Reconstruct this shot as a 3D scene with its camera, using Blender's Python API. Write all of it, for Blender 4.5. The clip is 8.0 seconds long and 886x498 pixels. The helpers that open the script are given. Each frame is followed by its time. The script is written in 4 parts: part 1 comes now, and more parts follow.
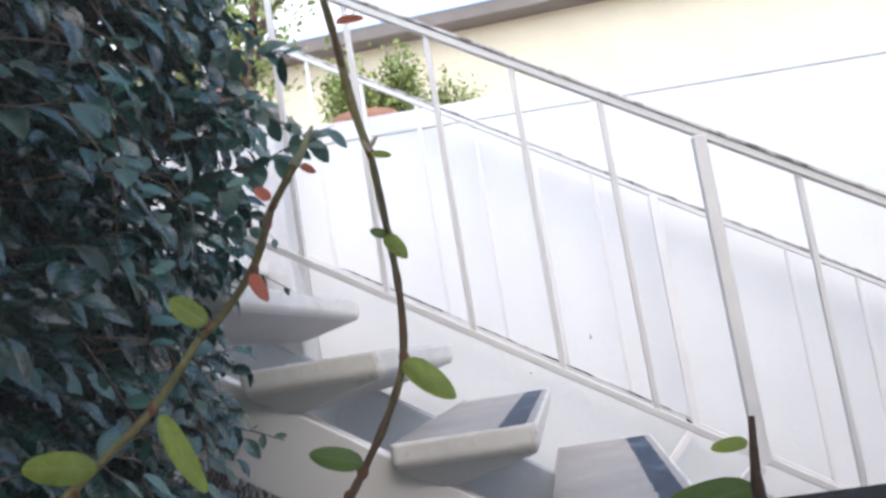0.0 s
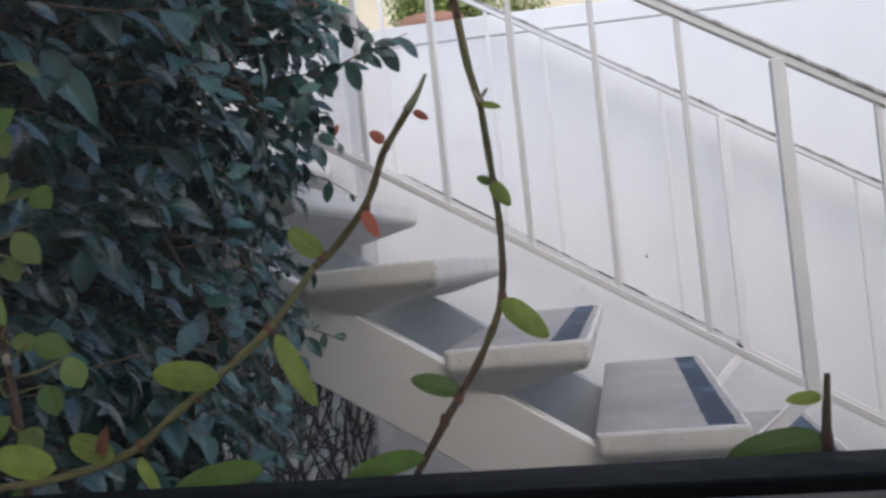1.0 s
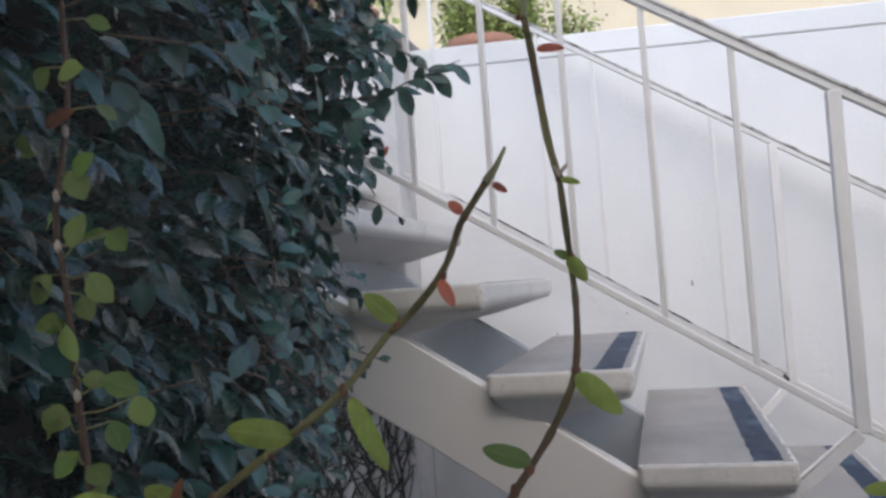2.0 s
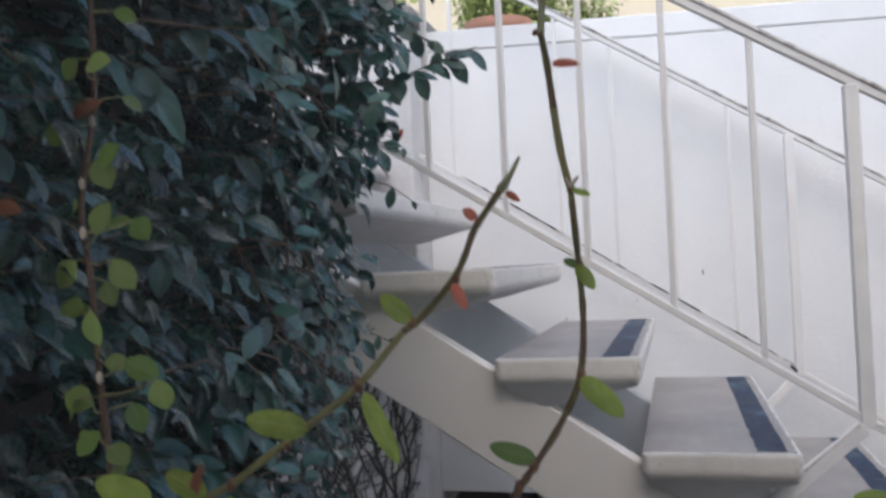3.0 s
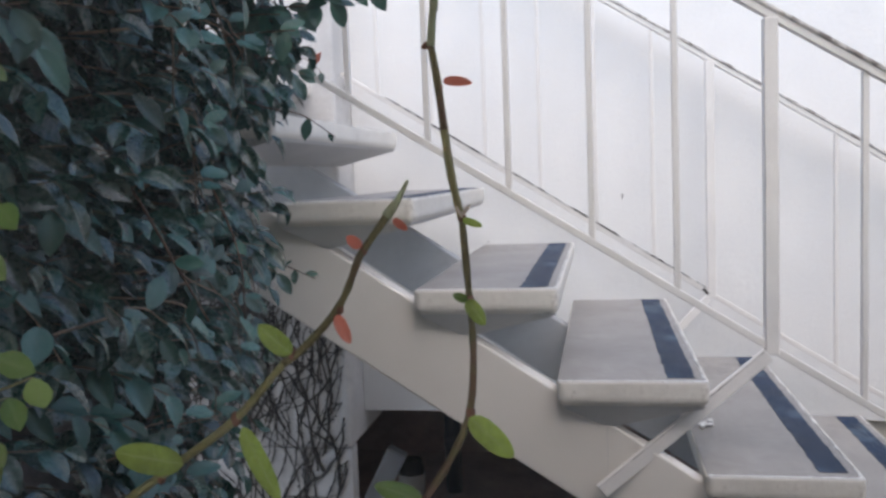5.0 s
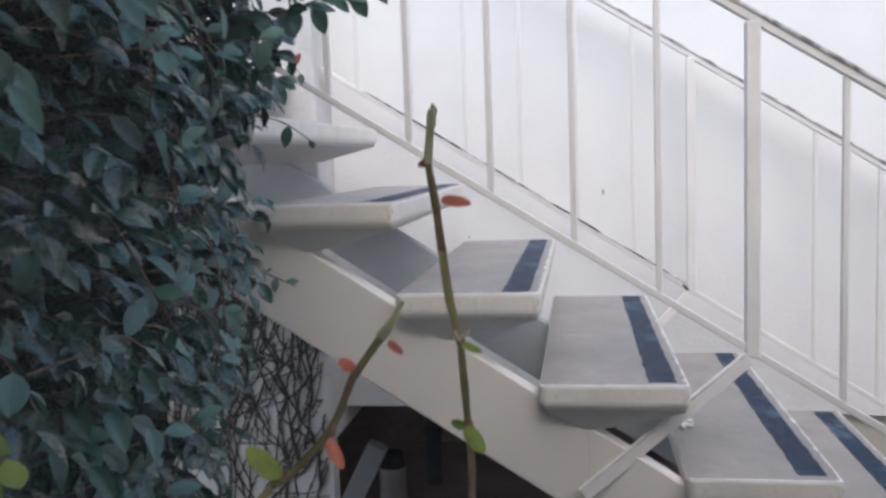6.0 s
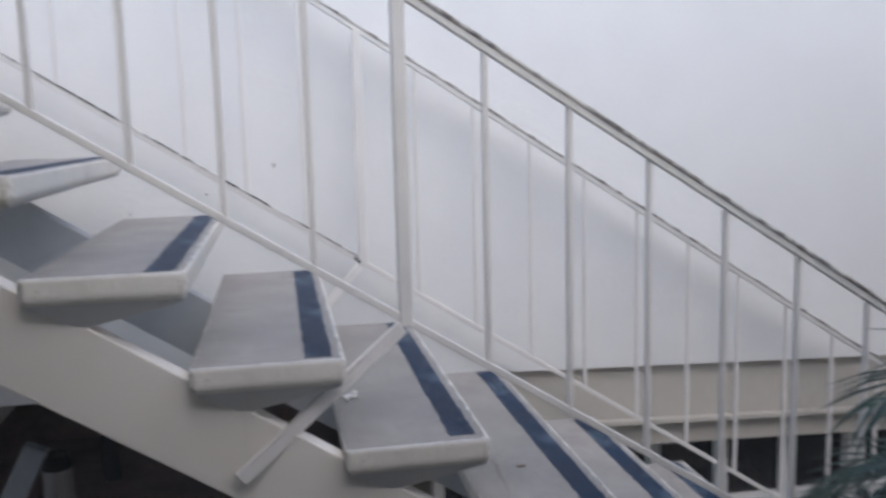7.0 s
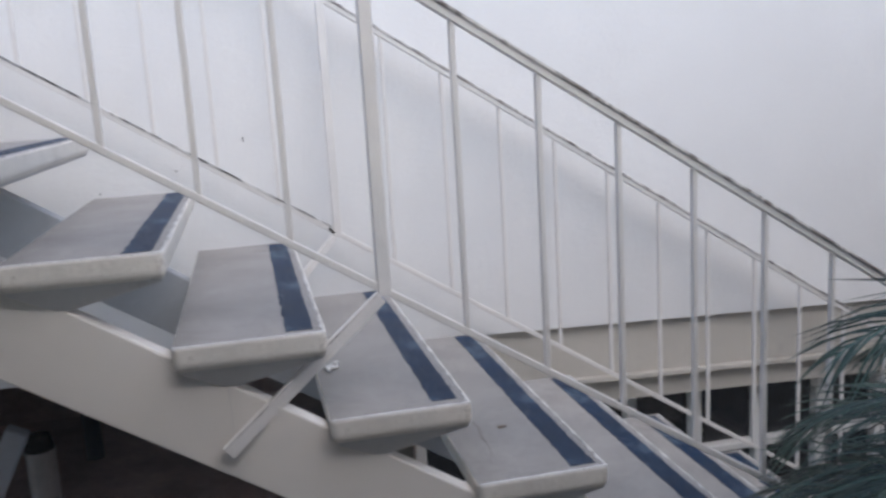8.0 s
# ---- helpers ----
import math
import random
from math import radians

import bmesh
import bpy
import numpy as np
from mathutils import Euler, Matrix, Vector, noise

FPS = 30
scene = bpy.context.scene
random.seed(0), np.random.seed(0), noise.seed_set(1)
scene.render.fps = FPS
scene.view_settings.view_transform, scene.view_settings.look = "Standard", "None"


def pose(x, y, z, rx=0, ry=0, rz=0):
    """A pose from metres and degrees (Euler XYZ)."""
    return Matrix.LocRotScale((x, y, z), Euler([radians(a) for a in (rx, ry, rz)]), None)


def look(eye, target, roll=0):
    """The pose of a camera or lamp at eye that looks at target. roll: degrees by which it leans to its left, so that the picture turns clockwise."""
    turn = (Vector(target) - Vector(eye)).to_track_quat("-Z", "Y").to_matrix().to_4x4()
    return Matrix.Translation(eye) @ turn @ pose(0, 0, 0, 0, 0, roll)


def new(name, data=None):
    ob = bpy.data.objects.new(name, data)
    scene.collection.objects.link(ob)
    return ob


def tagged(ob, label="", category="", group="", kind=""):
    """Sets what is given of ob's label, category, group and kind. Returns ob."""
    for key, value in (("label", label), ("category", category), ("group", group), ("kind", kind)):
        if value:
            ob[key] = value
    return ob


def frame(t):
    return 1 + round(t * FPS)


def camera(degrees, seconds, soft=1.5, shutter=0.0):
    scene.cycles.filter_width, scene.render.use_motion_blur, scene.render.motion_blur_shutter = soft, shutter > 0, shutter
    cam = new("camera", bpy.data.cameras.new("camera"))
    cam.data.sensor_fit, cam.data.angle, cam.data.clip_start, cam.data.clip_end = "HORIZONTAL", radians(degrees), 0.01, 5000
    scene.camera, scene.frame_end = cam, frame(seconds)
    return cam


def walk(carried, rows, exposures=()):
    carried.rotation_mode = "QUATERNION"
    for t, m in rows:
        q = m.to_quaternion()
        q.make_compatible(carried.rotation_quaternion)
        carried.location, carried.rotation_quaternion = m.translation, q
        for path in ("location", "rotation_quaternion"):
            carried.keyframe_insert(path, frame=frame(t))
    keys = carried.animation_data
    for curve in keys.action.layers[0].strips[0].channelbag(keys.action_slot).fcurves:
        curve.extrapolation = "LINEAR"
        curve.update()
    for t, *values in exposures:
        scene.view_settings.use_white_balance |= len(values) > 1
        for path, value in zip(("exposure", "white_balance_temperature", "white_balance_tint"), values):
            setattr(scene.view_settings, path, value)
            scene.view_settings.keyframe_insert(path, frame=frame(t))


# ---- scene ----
cam = camera(54.0, 8.0, 2.8, 0.3)
PATH = [
    (0, (0.0865, 0.084, 1.5807), (-0.161, 2.055, 1.821), -9.3),
    (0.5, (0.0795, 0.076, 1.587), (-0.207, 2.053, 1.684), -6.9),
    (1, (0.077, 0.064, 1.5925), (-0.322, 2.023, 1.636), -5.9),
    (1.5, (0.072, 0.065, 1.6008), (-0.371, 2.014, 1.671), -5.5),
    (1.7, (0.068, 0.064, 1.6037), (-0.388, 2.010, 1.683), -4.9),
    (2.8, (0.071, 0.042, 1.6257), (-0.469, 1.965, 1.716), -3.1),
    (3, (0.071, 0.047, 1.618), (-0.443, 1.979, 1.659), -2.6),
    (3.5, (0.0726, 0.063, 1.6097), (-0.354, 2.013, 1.501), -1.5),
    (4, (0.071, 0.067, 1.6184), (-0.384, 2.007, 1.453), -1.3),
    (4.5, (0.0793, 0.06, 1.6465), (-0.323, 2.017, 1.554), -1.8),
    (4.7, (0.0817, 0.064, 1.651), (-0.293, 2.024, 1.529), -2.1),
    (5.8, (0.0728, 0.081, 1.6752), (-0.253, 2.042, 1.473), -2.0),
    (6, (0.0737, 0.085, 1.6923), (-0.235, 2.050, 1.486), -2.1),
    (6.5, (0.1022, 0.103, 1.7128), (-0.070, 2.084, 1.502), -2.3),
    (6.8, (0.168, 0.134, 1.706), (0.326, 2.110, 1.470), -1.9),
    (7, (0.172, 0.144, 1.679), (0.535, 2.090, 1.397), -1.4),
    (7.5, (0.176, 0.146, 1.678), (0.714, 2.033, 1.294), -1.6),
    (8, (0.161, 0.126, 1.693), (0.582, 2.046, 1.326), -3.4),
]
walk(cam, [(t, look(eye, target, roll)) for t, eye, target, roll in PATH],
     [(0.0, 1.5, 6600, 10), (0.5, 1.1, 6700, 10), (1.0, 0.94, 6700, 10), (1.5, 0.95, 6700, 10), (3.5, 1.03, 6750, 10), (4.0, 1.12, 6800, 10), (4.5, 1.18, 6800, 10), (6.5, 1.18, 6800, 10), (7.0, 0.88, 6500, 10), (7.5, 0.95, 6520, 10), (8.0, 0.98, 6520, 10)])


# ---- world and light ----
world = bpy.data.worlds.new("world")
scene.world = world
world.use_nodes = True
sky = world.node_tree.nodes.new("ShaderNodeTexSky")
sky.sky_type, sky.sun_disc, sky.dust_density = "NISHITA", False, 1.2
sky.sun_elevation, sky.sun_rotation = radians(52), radians(160)
world.node_tree.links.new(sky.outputs[0], world.node_tree.nodes["Background"].inputs[0])
world.node_tree.nodes["Background"].inputs[1].default_value = 0.15
sun = new("sun", bpy.data.lights.new("sun", "SUN"))
sun.data.energy, sun.data.angle, sun.data.color = 0.84, radians(85), (1.0, 0.95, 0.88)
sun.matrix_world = look((3.2, -4.6, 10.5), (0.5, 3, 1.2))


# ---- materials ----
def material(name, color, rough=0.6, metal=0.0, vary=0.12, scale=6.0, bump=0.0, bump_scale=60.0, stain=None, stain_amount=0.3,
             stain_scale=3.0, stain_edge=0.58, per_object=0.0, per_island=0.0, translucent=0.0, coarse=0.0, spec=0.5, vein=None, vein_amount=0.3):
    mat = bpy.data.materials.new(name)
    mat.use_nodes = True
    nt = mat.node_tree
    n, l = nt.nodes, nt.links
    bsdf = n["Principled BSDF"]
    bsdf.inputs["Metallic"].default_value = metal
    bsdf.inputs["Specular IOR Level"].default_value = spec
    geo = n.new("ShaderNodeNewGeometry")
    at = n.new("ShaderNodeTexCoord")
    place = at.outputs["Object"]

    def noise_at(sc, detail=5.0, rough_=0.6):
        t = n.new("ShaderNodeTexNoise")
        t.inputs["Scale"].default_value, t.inputs["Detail"].default_value, t.inputs["Roughness"].default_value = sc, detail, rough_
        l.new(place, t.inputs["Vector"])
        return t.outputs["Fac"]

    def ramp(fac, a, b, lo, hi):
        r = n.new("ShaderNodeMapRange")
        r.inputs[1].default_value, r.inputs[2].default_value, r.inputs[3].default_value, r.inputs[4].default_value = a, b, lo, hi
        l.new(fac, r.inputs[0])
        return r.outputs[0]

    def times(a, b):
        m = n.new("ShaderNodeMath")
        m.operation = "MULTIPLY"
        l.new(a, m.inputs[0])
        l.new(b, m.inputs[1])
        return m.outputs[0]

    value = times(ramp(noise_at(scale), 0.3, 0.7, 1 - vary, 1 + vary * 0.6), ramp(noise_at(scale * 9), 0.3, 0.7, 1 - vary * 0.4, 1 + vary * 0.4))
    if per_object:
        info = n.new("ShaderNodeObjectInfo")
        value = times(value, ramp(info.outputs["Random"], 0, 1, 1 - per_object, 1 + per_object))
    if per_island:
        value = times(value, ramp(geo.outputs["Random Per Island"], 0, 1, 1 - per_island, 1 + per_island))
    mix = n.new("ShaderNodeVectorMath")
    mix.operation = "SCALE"
    mix.inputs[0].default_value = color
    l.new(value, mix.inputs["Scale"])
    out = mix.outputs[0]
    if stain:
        m = n.new("ShaderNodeMix")
        m.data_type = "RGBA"
        l.new(ramp(noise_at(stain_scale, 8.0, 0.7), stain_edge, stain_edge + 0.12, 0, stain_amount), m.inputs[0])
        l.new(out, m.inputs[6])
        m.inputs[7].default_value = (*stain, 1)
        out = m.outputs[2]
    if vein:
        uv, cut, off, size, line = n.new("ShaderNodeUVMap"), n.new("ShaderNodeSeparateXYZ"), n.new("ShaderNodeMath"), n.new("ShaderNodeMath"), n.new("ShaderNodeMix")
        off.operation, off.inputs[1].default_value = "SUBTRACT", 0.5
        size.operation, line.data_type = "ABSOLUTE", "RGBA"
        l.new(uv.outputs[0], cut.inputs[0])
        l.new(cut.outputs[0], off.inputs[0])
        l.new(off.outputs[0], size.inputs[0])
        l.new(ramp(size.outputs[0], 0.015, 0.075, vein_amount, 0.0), line.inputs[0])
        l.new(out, line.inputs[6])
        line.inputs[7].default_value = (*vein, 1)
        out = line.outputs[2]
    l.new(out, bsdf.inputs["Base Color"])
    l.new(ramp(noise_at(scale * 4), 0.3, 0.7, rough - 0.08, min(1, rough + 0.08)), bsdf.inputs["Roughness"])
    if bump:
        b = n.new("ShaderNodeBump")
        b.inputs["Strength"].default_value, b.inputs["Distance"].default_value = bump, 0.004
        l.new(noise_at(bump_scale, 6.0, 0.65), b.inputs["Height"])
        last = b
        if coarse:
            c = n.new("ShaderNodeBump")
            c.inputs["Strength"].default_value, c.inputs["Distance"].default_value = coarse, 0.012
            l.new(noise_at(bump_scale * 0.16, 3.0, 0.5), c.inputs["Height"])
            l.new(b.outputs[0], c.inputs["Normal"])
            last = c
        l.new(last.outputs[0], bsdf.inputs["Normal"])
    if translucent:
        tr = n.new("ShaderNodeBsdfTranslucent")
        l.new(out, tr.inputs[0])
        ms = n.new("ShaderNodeMixShader")
        ms.inputs[0].default_value = translucent
        l.new(bsdf.outputs[0], ms.inputs[1])
        l.new(tr.outputs[0], ms.inputs[2])
        l.new(ms.outputs[0], n["Material Output"].inputs[0])
    return mat


M_STUCCO = material("white_stucco", (0.80, 0.79, 0.78), 0.85, vary=0.05, scale=1.1, bump=0.5, bump_scale=75, coarse=0.22, stain=(0.55, 0.53, 0.50), stain_amount=0.22, stain_scale=2.2, stain_edge=0.60)
M_ROUGH = material("rough_stucco", (0.62, 0.60, 0.585), 0.9, vary=0.12, scale=4, bump=0.9, bump_scale=55, coarse=0.6, stain=(0.30, 0.28, 0.25), stain_amount=0.5, stain_scale=7)
M_CREAM = material("cream_plaster", (0.72, 0.62, 0.47), 0.85, vary=0.06, scale=2, bump=0.3, bump_scale=80)
M_TRIM = material("white_trim", (0.74, 0.73, 0.71), 0.6, vary=0.06, scale=8, bump=0.15, bump_scale=60, stain=(0.4, 0.36, 0.3), stain_amount=0.35, stain_scale=14, stain_edge=0.64)
M_BODY = material("cream_painted_concrete", (0.74, 0.70, 0.64), 0.55, vary=0.09, scale=9, bump=0.5, bump_scale=45, coarse=0.6, stain=(0.36, 0.31, 0.26), stain_amount=0.65, stain_scale=30, stain_edge=0.575)
M_EDGE = material("white_edge_paint", (0.82, 0.81, 0.79), 0.5, vary=0.08, scale=20, bump=0.3, bump_scale=90, stain=(0.5, 0.47, 0.42), stain_amount=0.5, stain_scale=40, stain_edge=0.6)
M_NOSING = material("worn_nosing_paint", (0.70, 0.685, 0.66), 0.55, vary=0.15, scale=20, bump=0.3, bump_scale=90, stain=(0.36, 0.335, 0.31), stain_amount=0.95, stain_scale=11, stain_edge=0.44)
M_GREY = material("grey_floor_paint", (0.322, 0.302, 0.285), 0.55, vary=0.2, scale=5, bump=0.25, bump_scale=110, stain=(0.20, 0.185, 0.17), stain_amount=0.45, stain_scale=7, stain_edge=0.56, per_object=0.04, spec=0.3)
M_STRIP = material("navy_grip_paint", (0.009, 0.028, 0.066), 0.5, vary=0.35, scale=9, bump=0.5, bump_scale=200, stain=(0.12, 0.175, 0.24), stain_amount=0.8, stain_scale=4, stain_edge=0.50, spec=0.15)
M_STRINGER = material("stringer_paint", (0.80, 0.755, 0.70), 0.55, vary=0.05, scale=3, bump=0.12, bump_scale=40, stain=(0.45, 0.40, 0.34), stain_amount=0.35, stain_scale=6, stain_edge=0.62)
M_RAIL = material("white_painted_iron", (0.76, 0.73, 0.70), 0.42, vary=0.07, scale=15, bump=0.2, bump_scale=120, stain=(0.10, 0.065, 0.045), stain_amount=0.85, stain_scale=26, stain_edge=0.69)
M_RUST = material("chipped_dark_iron", (0.27, 0.235, 0.22), 0.75, vary=0.5, scale=30, bump=0.6, bump_scale=150, stain=(0.66, 0.63, 0.60), stain_amount=0.95, stain_scale=18, stain_edge=0.42)
M_SEAM = material("black_rust_seam", (0.05, 0.045, 0.045), 0.9, vary=0.5, scale=30, stain=(0.7, 0.68, 0.66), stain_amount=1.0, stain_scale=14, stain_edge=0.46)
M_BLACK = material("black_window_frame", (0.006, 0.006, 0.007), 0.7, vary=0.3, scale=30, bump=0.1, bump_scale=200, spec=0.12)
M_BROWN = material("brown_wood", (0.30, 0.17, 0.09), 0.5, vary=0.25, scale=18, bump=0.2, bump_scale=90)
M_SILL = material("dark_sill_wood", (0.035, 0.024, 0.020), 0.6, vary=0.3, scale=18, bump=0.2, bump_scale=90)
M_DARKROOM = material("dark_brown_plaster", (0.44, 0.31, 0.28), 0.9, vary=0.3, scale=3, bump=0.3, bump_scale=50)
M_ROOM = material("room_plaster", (0.74, 0.71, 0.66), 0.9, vary=0.06, scale=2, bump=0.1)
M_FACADE = material("beige_facade", (0.74, 0.67, 0.57), 0.9, vary=0.08, scale=2, bump=0.4, bump_scale=70)
M_GROUND = material("concrete_paving", (0.44, 0.42, 0.395), 0.9, vary=0.2, scale=2, bump=0.5, bump_scale=40)
M_GLASSDARK = material("dark_window_glass", (0.012, 0.012, 0.014), 0.12, vary=0.2, scale=4)
M_BEAM = material("dull_cream_plaster", (0.56, 0.525, 0.47), 0.85, vary=0.08, scale=3, bump=0.3, bump_scale=80, stain=(0.3, 0.27, 0.23), stain_amount=0.3, stain_scale=5)
# Inner stringer is greyer than the outer one: its shade sits in the colour.
M_STRINGER_SHADE = material("inner_stringer_shade_grey", (0.50, 0.505, 0.52), 0.6, vary=0.12, scale=4, bump=0.2, bump_scale=60)
# Greyer than the cream treads: the underside's shade is held in this colour.
M_SOFFIT = material("shade_grey_soffit", (0.56, 0.55, 0.54), 0.65, vary=0.1, scale=5, bump=0.2, bump_scale=60, stain=(0.25, 0.21, 0.18), stain_amount=0.5, stain_scale=9, stain_edge=0.62)
M_EAVE = material("brown_fascia", (0.20, 0.17, 0.155), 0.7, vary=0.15, scale=4)
M_COPING = material("weathered_coping", (0.24, 0.22, 0.21), 0.9, vary=0.3, scale=9, bump=0.6, bump_scale=40)
M_TERRA = material("terracotta", (0.34, 0.165, 0.11), 0.8, vary=0.15, scale=10, bump=0.2, bump_scale=60)
M_LEAF = material("dark_glossy_leaf", (0.036, 0.108, 0.086), 0.28, vary=0.3, scale=45, bump=0.25, bump_scale=90, per_island=0.6, per_object=0.5, translucent=0.18, spec=0.8, vein=(0.05, 0.12, 0.085), vein_amount=0.35)
M_LEAF_LIME = material("lime_green_leaf", (0.33, 0.42, 0.085), 0.4, vary=0.3, scale=90, bump=0.2, bump_scale=300, per_object=0.25, translucent=0.5, stain=(0.30, 0.30, 0.05), stain_amount=0.4, stain_scale=60, vein=(0.46, 0.50, 0.22))
M_LEAF_OLIVE = material("olive_round_leaf", (0.25, 0.34, 0.10), 0.38, vary=0.3, scale=70, bump=0.25, bump_scale=250, per_object=0.4, translucent=0.35, vein=(0.30, 0.36, 0.15))
M_LEAF_MID = material("mid_green_leaf", (0.16, 0.27, 0.06), 0.4, vary=0.2, scale=90, bump=0.2, bump_scale=300, per_object=0.25, translucent=0.25, vein=(0.28, 0.36, 0.14))
M_LEAF_RED = material("young_red_leaf", (0.66, 0.19, 0.13), 0.45, vary=0.2, scale=90, per_object=0.2, translucent=0.3)
M_LEAF_DRY = material("dry_orange_leaf", (0.25, 0.095, 0.05), 0.7, vary=0.3, scale=50, per_object=0.3, translucent=0.2)
M_VINE = material("green_brown_vine_bark", (0.185, 0.155, 0.068), 0.6, vary=0.45, scale=45, bump=0.5, bump_scale=400, stain=(0.20, 0.09, 0.075), stain_amount=0.6, stain_scale=35, stain_edge=0.46)
M_VINE_GREEN = material("young_green_vine", (0.26, 0.24, 0.105), 0.5, vary=0.3, scale=60, bump=0.4, bump_scale=400, stain=(0.22, 0.12, 0.08), stain_amount=0.8, stain_scale=30, stain_edge=0.52)
M_NODE = material("red_brown_leaf_node", (0.25, 0.115, 0.075), 0.65, vary=0.4, scale=70, bump=0.5, bump_scale=300)
M_TWIG = material("brown_twig", (0.12, 0.07, 0.048), 0.75, vary=0.4, scale=50, bump=0.4, bump_scale=200)
M_SHOOT = material("pale_green_shoot", (0.60, 0.63, 0.42), 0.6, vary=0.25, scale=120, bump=0.4, bump_scale=500, translucent=0.45)
M_RUNNER = material("tan_runner_bark", (0.22, 0.15, 0.10), 0.7, vary=0.4, scale=50, bump=0.4, bump_scale=250)
M_BUD = material("pale_bud", (0.62, 0.52, 0.44), 0.7, vary=0.2, scale=60)
# Dead stems; on the creeper wall this colour stands for shade in gaps.
M_STEM_AND_GAP = material("dead_stem_and_gap_shade", (0.055, 0.048, 0.045), 0.9, vary=0.4, scale=50, bump=0.5, bump_scale=150)
M_BUSH = material("fine_bush_leaf", (0.34, 0.40, 0.13), 0.5, vary=0.3, scale=30, per_island=0.5, translucent=0.3)
M_PALM = material("palm_leaflet", (0.042, 0.082, 0.060), 0.36, vary=0.25, scale=25, per_island=0.45, translucent=0.1)
M_PALE = material("pale_blue_plastic", (0.52, 0.56, 0.62), 0.4, vary=0.08, scale=6)
M_DRUM = material("galvanised_drum", (0.42, 0.41, 0.40), 0.45, metal=0.3, vary=0.2, scale=9)
M_PIPE = material("dark_blue_pipe_paint", (0.020, 0.024, 0.045), 0.5, vary=0.2, scale=8)
M_DEBRIS = material("dry_litter", (0.20, 0.15, 0.11), 0.9, vary=0.4, scale=80)


# ---- building helpers ----
def empty(name, at, label, category, group="", kind=""):
    ob = new(name)
    ob.location = at
    ob.empty_display_size = 0.05
    return tagged(ob, label, category, group, kind)


def mesh_of(name, bm, mat, smooth=False):
    me = bpy.data.meshes.new(name)
    bmesh.ops.recalc_face_normals(bm, faces=bm.faces)
    bm.to_mesh(me)
    bm.free()
    me.materials.append(mat)
    if smooth:
        me.shade_smooth()
    return me


def world_spot(ob):
    spot = Vector(ob.location)
    while ob.parent:
        ob = ob.parent
        spot += Vector(ob.location)
    return spot


def part(name, bm, mat, parent=None, label="", smooth=False, kind="", category=""):
    """One mesh, given in world places, under a thing or a part; or a thing of its own."""
    me = bm if isinstance(bm, bpy.types.Mesh) else mesh_of(name, bm, mat, smooth)
    ob = new(name, me)
    if parent:
        ob.parent = parent
        ob.location = -world_spot(parent)
    return tagged(ob, label, category, kind=kind)


def put_mesh(name, me, at, parent=None, label="", turn=None):
    """A mesh with places of its own, laid at a world place under a thing."""
    ob = new(name, me)
    if parent:
        ob.parent = parent
        at = Vector(at) - world_spot(parent)
    ob.location = at
    if turn:
        ob.rotation_euler = turn
    return tagged(ob, label)


def box_bm(x0, x1, y0, y1, z0, z1, bevel=0.0, seg=1, bm=None):
    own = bm or bmesh.new()
    made = bmesh.ops.create_cube(own, size=1, matrix=Matrix.LocRotScale(((x0 + x1) / 2, (y0 + y1) / 2, (z0 + z1) / 2), None, (x1 - x0, y1 - y0, z1 - z0)))
    if bevel:
        edges = list({e for v in made["verts"] for e in v.link_edges})
        bmesh.ops.bevel(own, geom=edges, offset=bevel, segments=seg, profile=0.5, affect="EDGES")
    return own


def beam_bm(a, b, wide, high, bevel=0.002, bm=None, upright=True):
    """A bar of square section from a to b; its height stays in the upright plane through it."""
    own = bm or bmesh.new()
    a, b = Vector(a), Vector(b)
    d = (b - a).normalized()
    side = d.cross(Vector((0, 0, 1)))
    side = side.normalized() if side.length > 1e-4 else Vector((1, 0, 0))
    up = side.cross(d).normalized()
    m = Matrix((side, d, up)).transposed().to_4x4()
    m.translation = (a + b) / 2
    made = bmesh.ops.create_cube(own, size=1, matrix=m @ Matrix.Diagonal((wide, (b - a).length, high, 1)))
    if bevel:
        bmesh.ops.bevel(own, geom=list({e for v in made["verts"] for e in v.link_edges}), offset=bevel, segments=2, profile=0.5, affect="EDGES")
    return own


def smooth_line(points, steps=5):
    """A Catmull-Rom line through the points."""
    p = [Vector(q) for q in points]
    p = [2 * p[0] - p[1]] + p + [2 * p[-1] - p[-2]]
    out = []
    for i in range(1, len(p) - 2):
        for s in range(steps):
            t = s / steps
            out.append(0.5 * (2 * p[i] + (p[i + 1] - p[i - 1]) * t + (2 * p[i - 1] - 5 * p[i] + 4 * p[i + 1] - p[i + 2]) * t * t
                              + (3 * p[i] - 3 * p[i + 1] + p[i + 2] - p[i - 1]) * t ** 3))
    return out + [p[-2]]


def tube_bm(points, r0, r1, sides=6, bm=None, knots=0.0, rng=random):
    """A tapered stem along a line."""
    own = bm or bmesh.new()
    rings = []
    n = len(points)
    for i, q in enumerate(points):
        d = (points[min(i + 1, n - 1)] - points[max(i - 1, 0)]).normalized()
        side = d.cross(Vector((0.3, 1, 0.2))).normalized()
        up = side.cross(d)
        r = (r0 + (r1 - r0) * i / max(1, n - 1)) * (1 + knots * rng.uniform(-1, 1))
        rings.append([own.verts.new(q + r * (math.cos(2 * math.pi * k / sides) * side + math.sin(2 * math.pi * k / sides) * up)) for k in range(sides)])
    for a, b in zip(rings, rings[1:]):
        for k in range(sides):
            own.faces.new((a[k], a[(k + 1) % sides], b[(k + 1) % sides], b[k]))
    own.faces.new(rings[0][::-1])
    own.faces.new(rings[-1])
    return own


